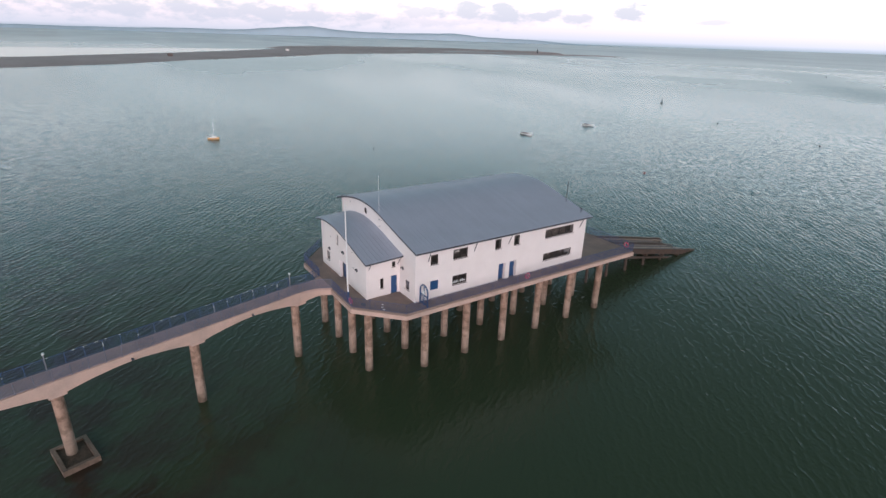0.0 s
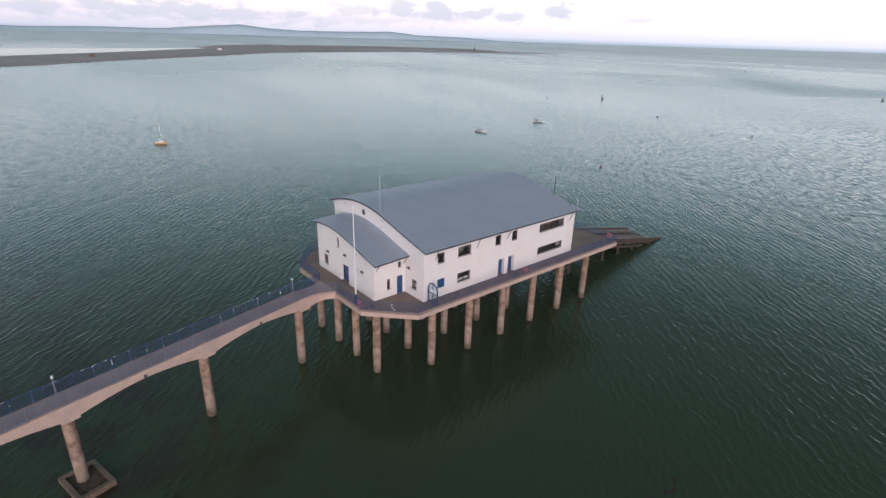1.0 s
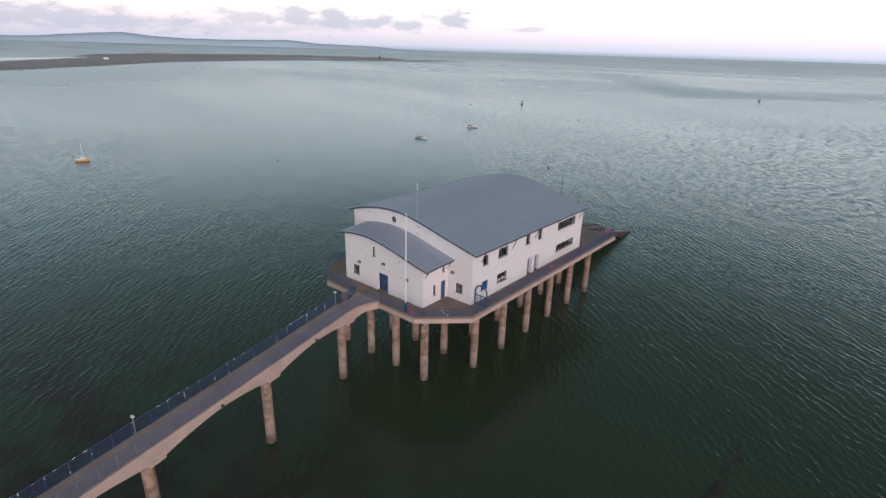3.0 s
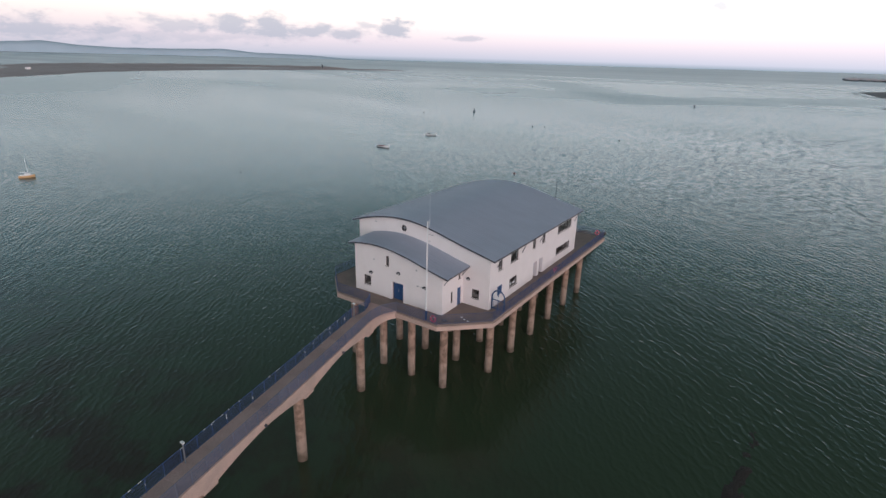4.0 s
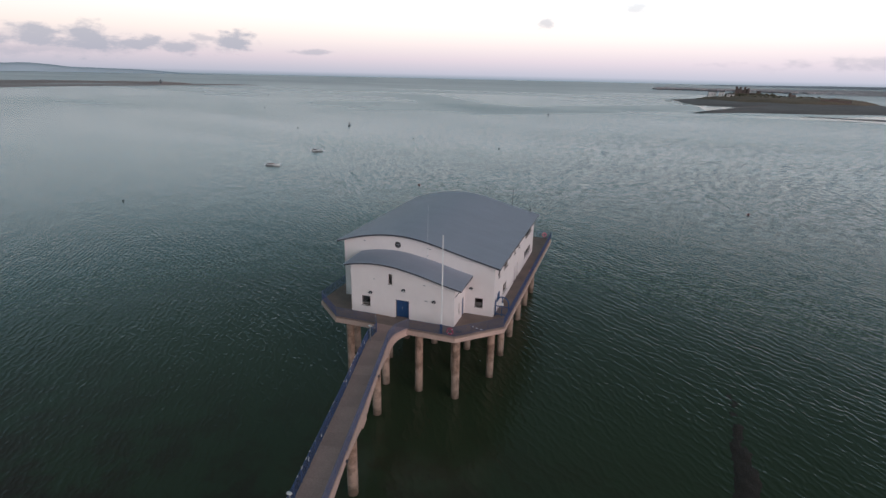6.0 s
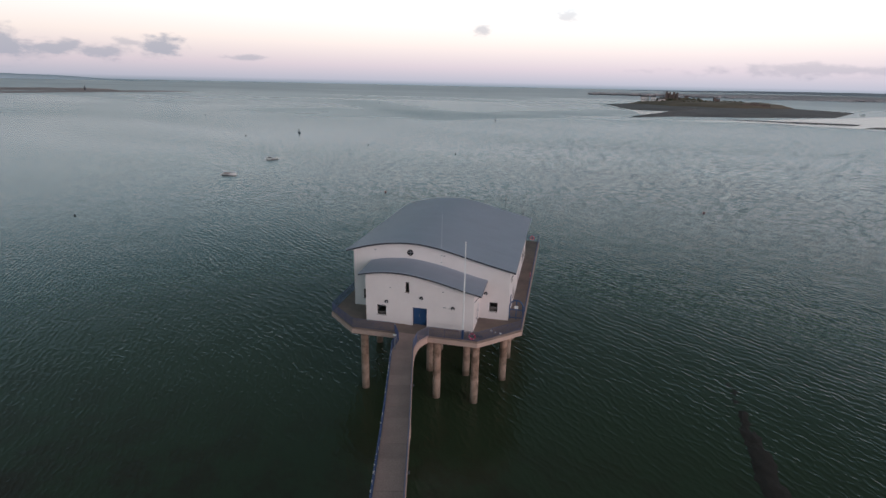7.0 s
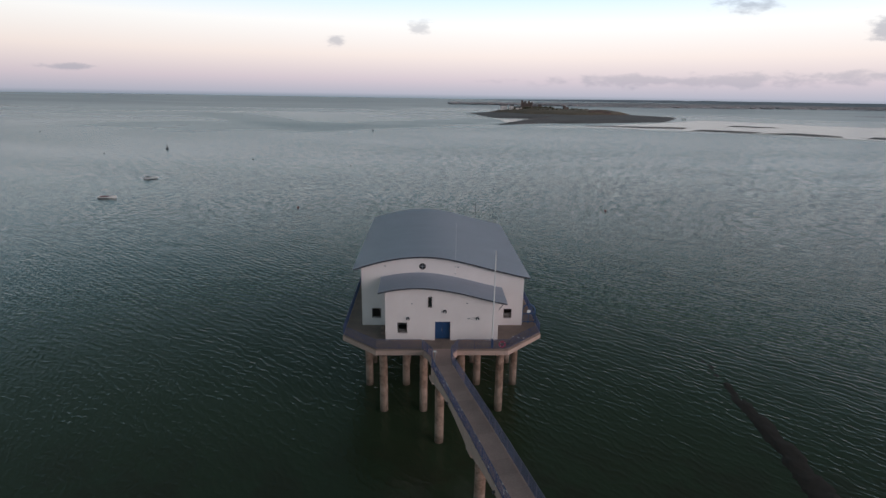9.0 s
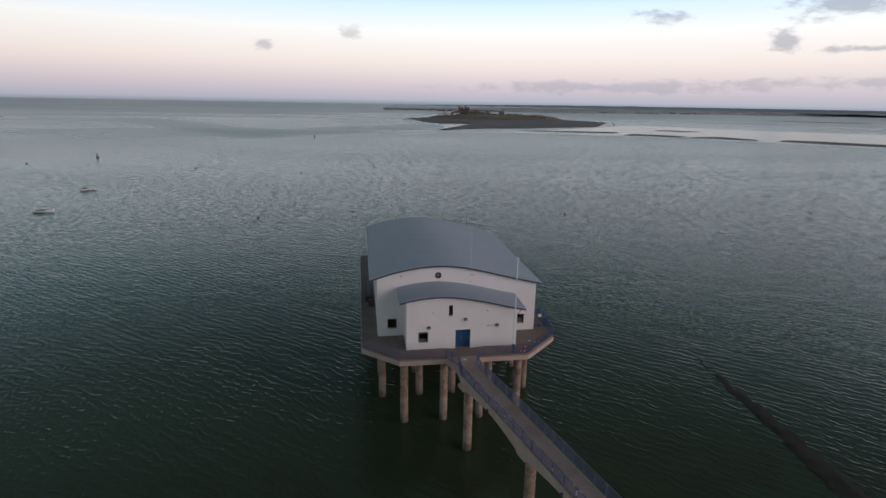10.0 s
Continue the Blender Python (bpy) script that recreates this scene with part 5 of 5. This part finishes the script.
part("bracket", boxes((-0.05, 0.05, -0.04, 0.12, 1.1, 1.16)), GALV, mast)

mz = curve_at(MAIN, -3.3)
mast2 = empty("aerial_mast", (-3.3, 24.1, mz), label="short dark aerial with cross arms on the roof", category="aerial")
part("mast_tube", tube(bmesh.new(), [(0, 0, 0), (0, 0, 2.7)], 0.042, 8), FASCIA, mast2)
for z in (1.5, 2.0):
    part("arm", tube(bmesh.new(), [(-0.25, 0, z), (0.25, 0, z)], 0.02, 6), FASCIA, mast2)
whip = empty("aerial_mast", (0.3, 24.35, curve_at(MAIN, 0.3)), label="thin pale whip aerial at the corner of the roof", category="aerial")
part("mast_tube", tube(bmesh.new(), [(0, 0, 0), (0, 0, 1.3)], 0.011, 8, 0.007), GALV, whip)
part("base", boxes((-0.06, 0.06, -0.06, 0.06, 0.0, 0.1)), GALV, whip)
scan = empty("roof_camera", (-0.6, 24.0, curve_at(MAIN, -0.6)), label="small dark camera on a short roof post", category="camera")
part("post", tube(bmesh.new(), [(0, 0, 0), (0, 0, 0.5)], 0.04, 8), FASCIA, scan)
part("housing", tube(bmesh.new(), [(-0.16, 0, 0.56), (0.16, 0, 0.58)], 0.08, 10), FASCIA, scan)

# blue arched gate across the side walkway
gate = empty("walkway_gate", (0.82, 0.55, DECK), label="blue tubular gate with an arched top across the walkway", category="gate")
pts = [(-0.72, 0, 0), (-0.72, 0, 1.5)] + [(-0.72 * math.cos(math.pi * k / 14), 0, 1.5 + 0.75 * math.sin(math.pi * k / 14)) for k in range(1, 14)] + [(0.72, 0, 1.5), (0.72, 0, 0)]
part("hoop", tube(bmesh.new(), pts, 0.075, 10), BLUE, gate, smooth=True)
part("upright", tube(bmesh.new(), [(0, 0, 0), (0, 0, 2.2)], 0.055, 8), BLUE, gate)
for z in (0.2, 1.15):
    part("cross_bar", tube(bmesh.new(), [(-0.72, 0, z), (0.72, 0, z)], 0.05, 8), BLUE, gate)
for x in (-0.48, -0.24, 0.24, 0.48):
    part("bar", tube(bmesh.new(), [(x, 0, 0.22), (x, 0, 1.13)], 0.02, 6), BLUE, gate)
part("notice", boxes((-0.2, 0.2, -0.11, -0.09, 1.3, 1.62)), POLE_WHITE, gate, "small white notice board")


def lifebuoy(at, turn):
    b = empty("lifebuoy", at, label="red and white lifebuoy hung on the blue railing", category="lifebuoy", group="lifebuoys on the railings")
    bm = bmesh.new()
    n, m, R, r = 24, 10, 0.29, 0.085
    vs = [[bm.verts.new(((R + r * math.cos(2 * math.pi * j / m)) * math.cos(2 * math.pi * i / n), r * math.sin(2 * math.pi * j / m), (R + r * math.cos(2 * math.pi * j / m)) * math.sin(2 * math.pi * i / n))) for j in range(m)] for i in range(n)]
    for i in range(n):
        for j in range(m):
            bm.faces.new((vs[i][j], vs[(i + 1) % n][j], vs[(i + 1) % n][(j + 1) % m], vs[i][(j + 1) % m]))
    bmesh.ops.recalc_face_normals(bm, faces=bm.faces[:])
    part("ring", bm, RED, b, smooth=True)
    for k in range(4):
        a = math.pi / 4 + k * math.pi / 2
        bm = bmesh.new()
        tube(bm, [(R * math.cos(a - 0.07), 0, R * math.sin(a - 0.07)), (R * math.cos(a + 0.07), 0, R * math.sin(a + 0.07))], 0.094, 10)
        part("band", bm, POLE_WHITE, b, "white band")
    b.rotation_euler = (0, 0, radians(turn))


lifebuoy((1.53, 14.0, 8.8), 90)
lifebuoy((0.6, 32.36, 8.8), 0)
lifebuoy((-3.0, -5.8, 8.72), 0)


def pier_lamp(x, y, z):
    l = empty("pier_lamp", (x, y, z), label="low galvanised lamp post with a pale head beside the pier rail", category="lamp", group="pier lamps")
    part("post", tube(bmesh.new(), [(0, 0, 0), (0, 0, 1.55)], 0.05, 8), GALV, l)
    part("head", boxes((-0.15, 0.15, -0.08, 0.08, 1.55, 1.64)), POLE_WHITE, l, "pale lamp head")


p0 = side_of(2, -HALF + 0.35)
pier_lamp(p0.x, p0.y, 8.28)
p1 = side_of(0, -HALF + 0.35)
pier_lamp(p1.x, p1.y, 8.28)

bench = empty("bench", (-15.4, -1.9, DECK), label="low pale timber bench beside the white wall", category="bench")
bench.rotation_euler = (0, 0, radians(90))
part("seat", boxes((-0.7, 0.7, -0.2, 0.2, 0.40, 0.46)), PALE_TIMBER, bench)
for x in (-0.55, 0.55):
    part("leg", boxes((x - 0.05, x + 0.05, -0.18, 0.18, 0, 0.398)), PALE_TIMBER, bench)

cover = empty("deck_hatch", (-2.4, -4.7, DECK + 0.002), label="dark oval hatch cover set on the deck", category="hatch")
bm = bmesh.new()
slab(bm, [(0.36 * math.cos(k * math.pi / 9), 0.22 * math.sin(k * math.pi / 9)) for k in range(18)], 0, 0.04)
part("lid", bm, FASCIA, cover)
part("lift_handle", boxes((-0.08, 0.08, -0.02, 0.02, 0.042, 0.07)), GALV, cover)

drum = empty("fuel_drum", (-18.35, 9.3, DECK), label="dull red steel drum standing on the deck", category="drum")
part("body", tube(bmesh.new(), [(0, 0, 0), (0, 0, 0.88)], 0.29, 16), RED_BROWN, drum)
for z in (0.3, 0.58):
    part("hoop", tube(bmesh.new(), [(0, 0, z), (0, 0, z + 0.03)], 0.305, 16), RED_BROWN, drum)
rack = empty("equipment_rack", (-18.5, 13.3, DECK), label="dark steel equipment rack against the white wall", category="rack")
for x in (-0.35, 0.35):
    for y in (-1.2, 1.2):
        part("upright", boxes((x - 0.04, x + 0.04, y - 0.04, y + 0.04, 0, 1.9)), FASCIA, rack)
for z in (0.35, 1.1, 1.84):
    part("shelf", boxes((-0.31, 0.31, -1.16, 1.16, z, z + 0.05)), FASCIA, rack)
crate = empty("storage_crate", (-18.5, 11.3, DECK), label="dark lidded storage crate on the deck", category="crate")
part("body", boxes((-0.45, 0.45, -0.6, 0.6, 0, 0.6)), TIMBER, crate)
part("lid", boxes((-0.48, 0.48, -0.63, 0.63, 0.602, 0.66)), TIMBER, crate)

# dark timber kerb along the foot of the entrance wall
for x0, x1 in ((-14.7, -10.3), (-7.7, -4.6)):
    kerb = empty("wall_kerb", (x0, EY - 0.16, DECK), label="low dark timber kerb lying along the white wall", category="kerb", group="kerbs along the entrance wall")
    n = round((x1 - x0) / 0.88)
    w = (x1 - x0) / n
    for k in range(n):
        part("kerb_block", boxes((w * k + 0.02, w * (k + 1) - 0.03, -0.09, 0.09, 0, 0.08)), PALE_TIMBER, kerb)

for x, z, w in ((-12.2, 12.3, 0.16), (-6.5, 12.35, 0.2), (-6.3, 10.65, 0.3)):
    vent = hpart("wall_vent", boxes((x - w / 2, x + w / 2, EY - 0.025, EY - 0.002, z, z + 0.09)), GALV, label="small grey wall vent")
for x, z, w in ((-7.3, 15.0, 0.22), (-15.2, 15.1, 0.25)):
    hpart("wall_vent", boxes((x - w / 2, x + w / 2, -0.025, -0.002, z, z + 0.09)), GALV, label="small grey wall vent")

# pale litter on the deck
lit = random.Random(21)
for x, y in ((-0.9, -3.3), (-1.4, -3.0), (-0.4, -3.4)):
    bag = empty("paper_scrap", (x, y, DECK + 0.002), label="small pale scrap of paper on the brown deck", category="litter", group="litter on the deck")
    bm = bmesh.new()
    bmesh.ops.create_icosphere(bm, subdivisions=1, radius=0.11)
    for v in bm.verts:
        v.co = Vector((v.co.x * lit.uniform(0.7, 1.5), v.co.y * lit.uniform(0.7, 1.3), max(0, v.co.z) * 0.6))
    part("scrap", bm, POLE_WHITE, bag)
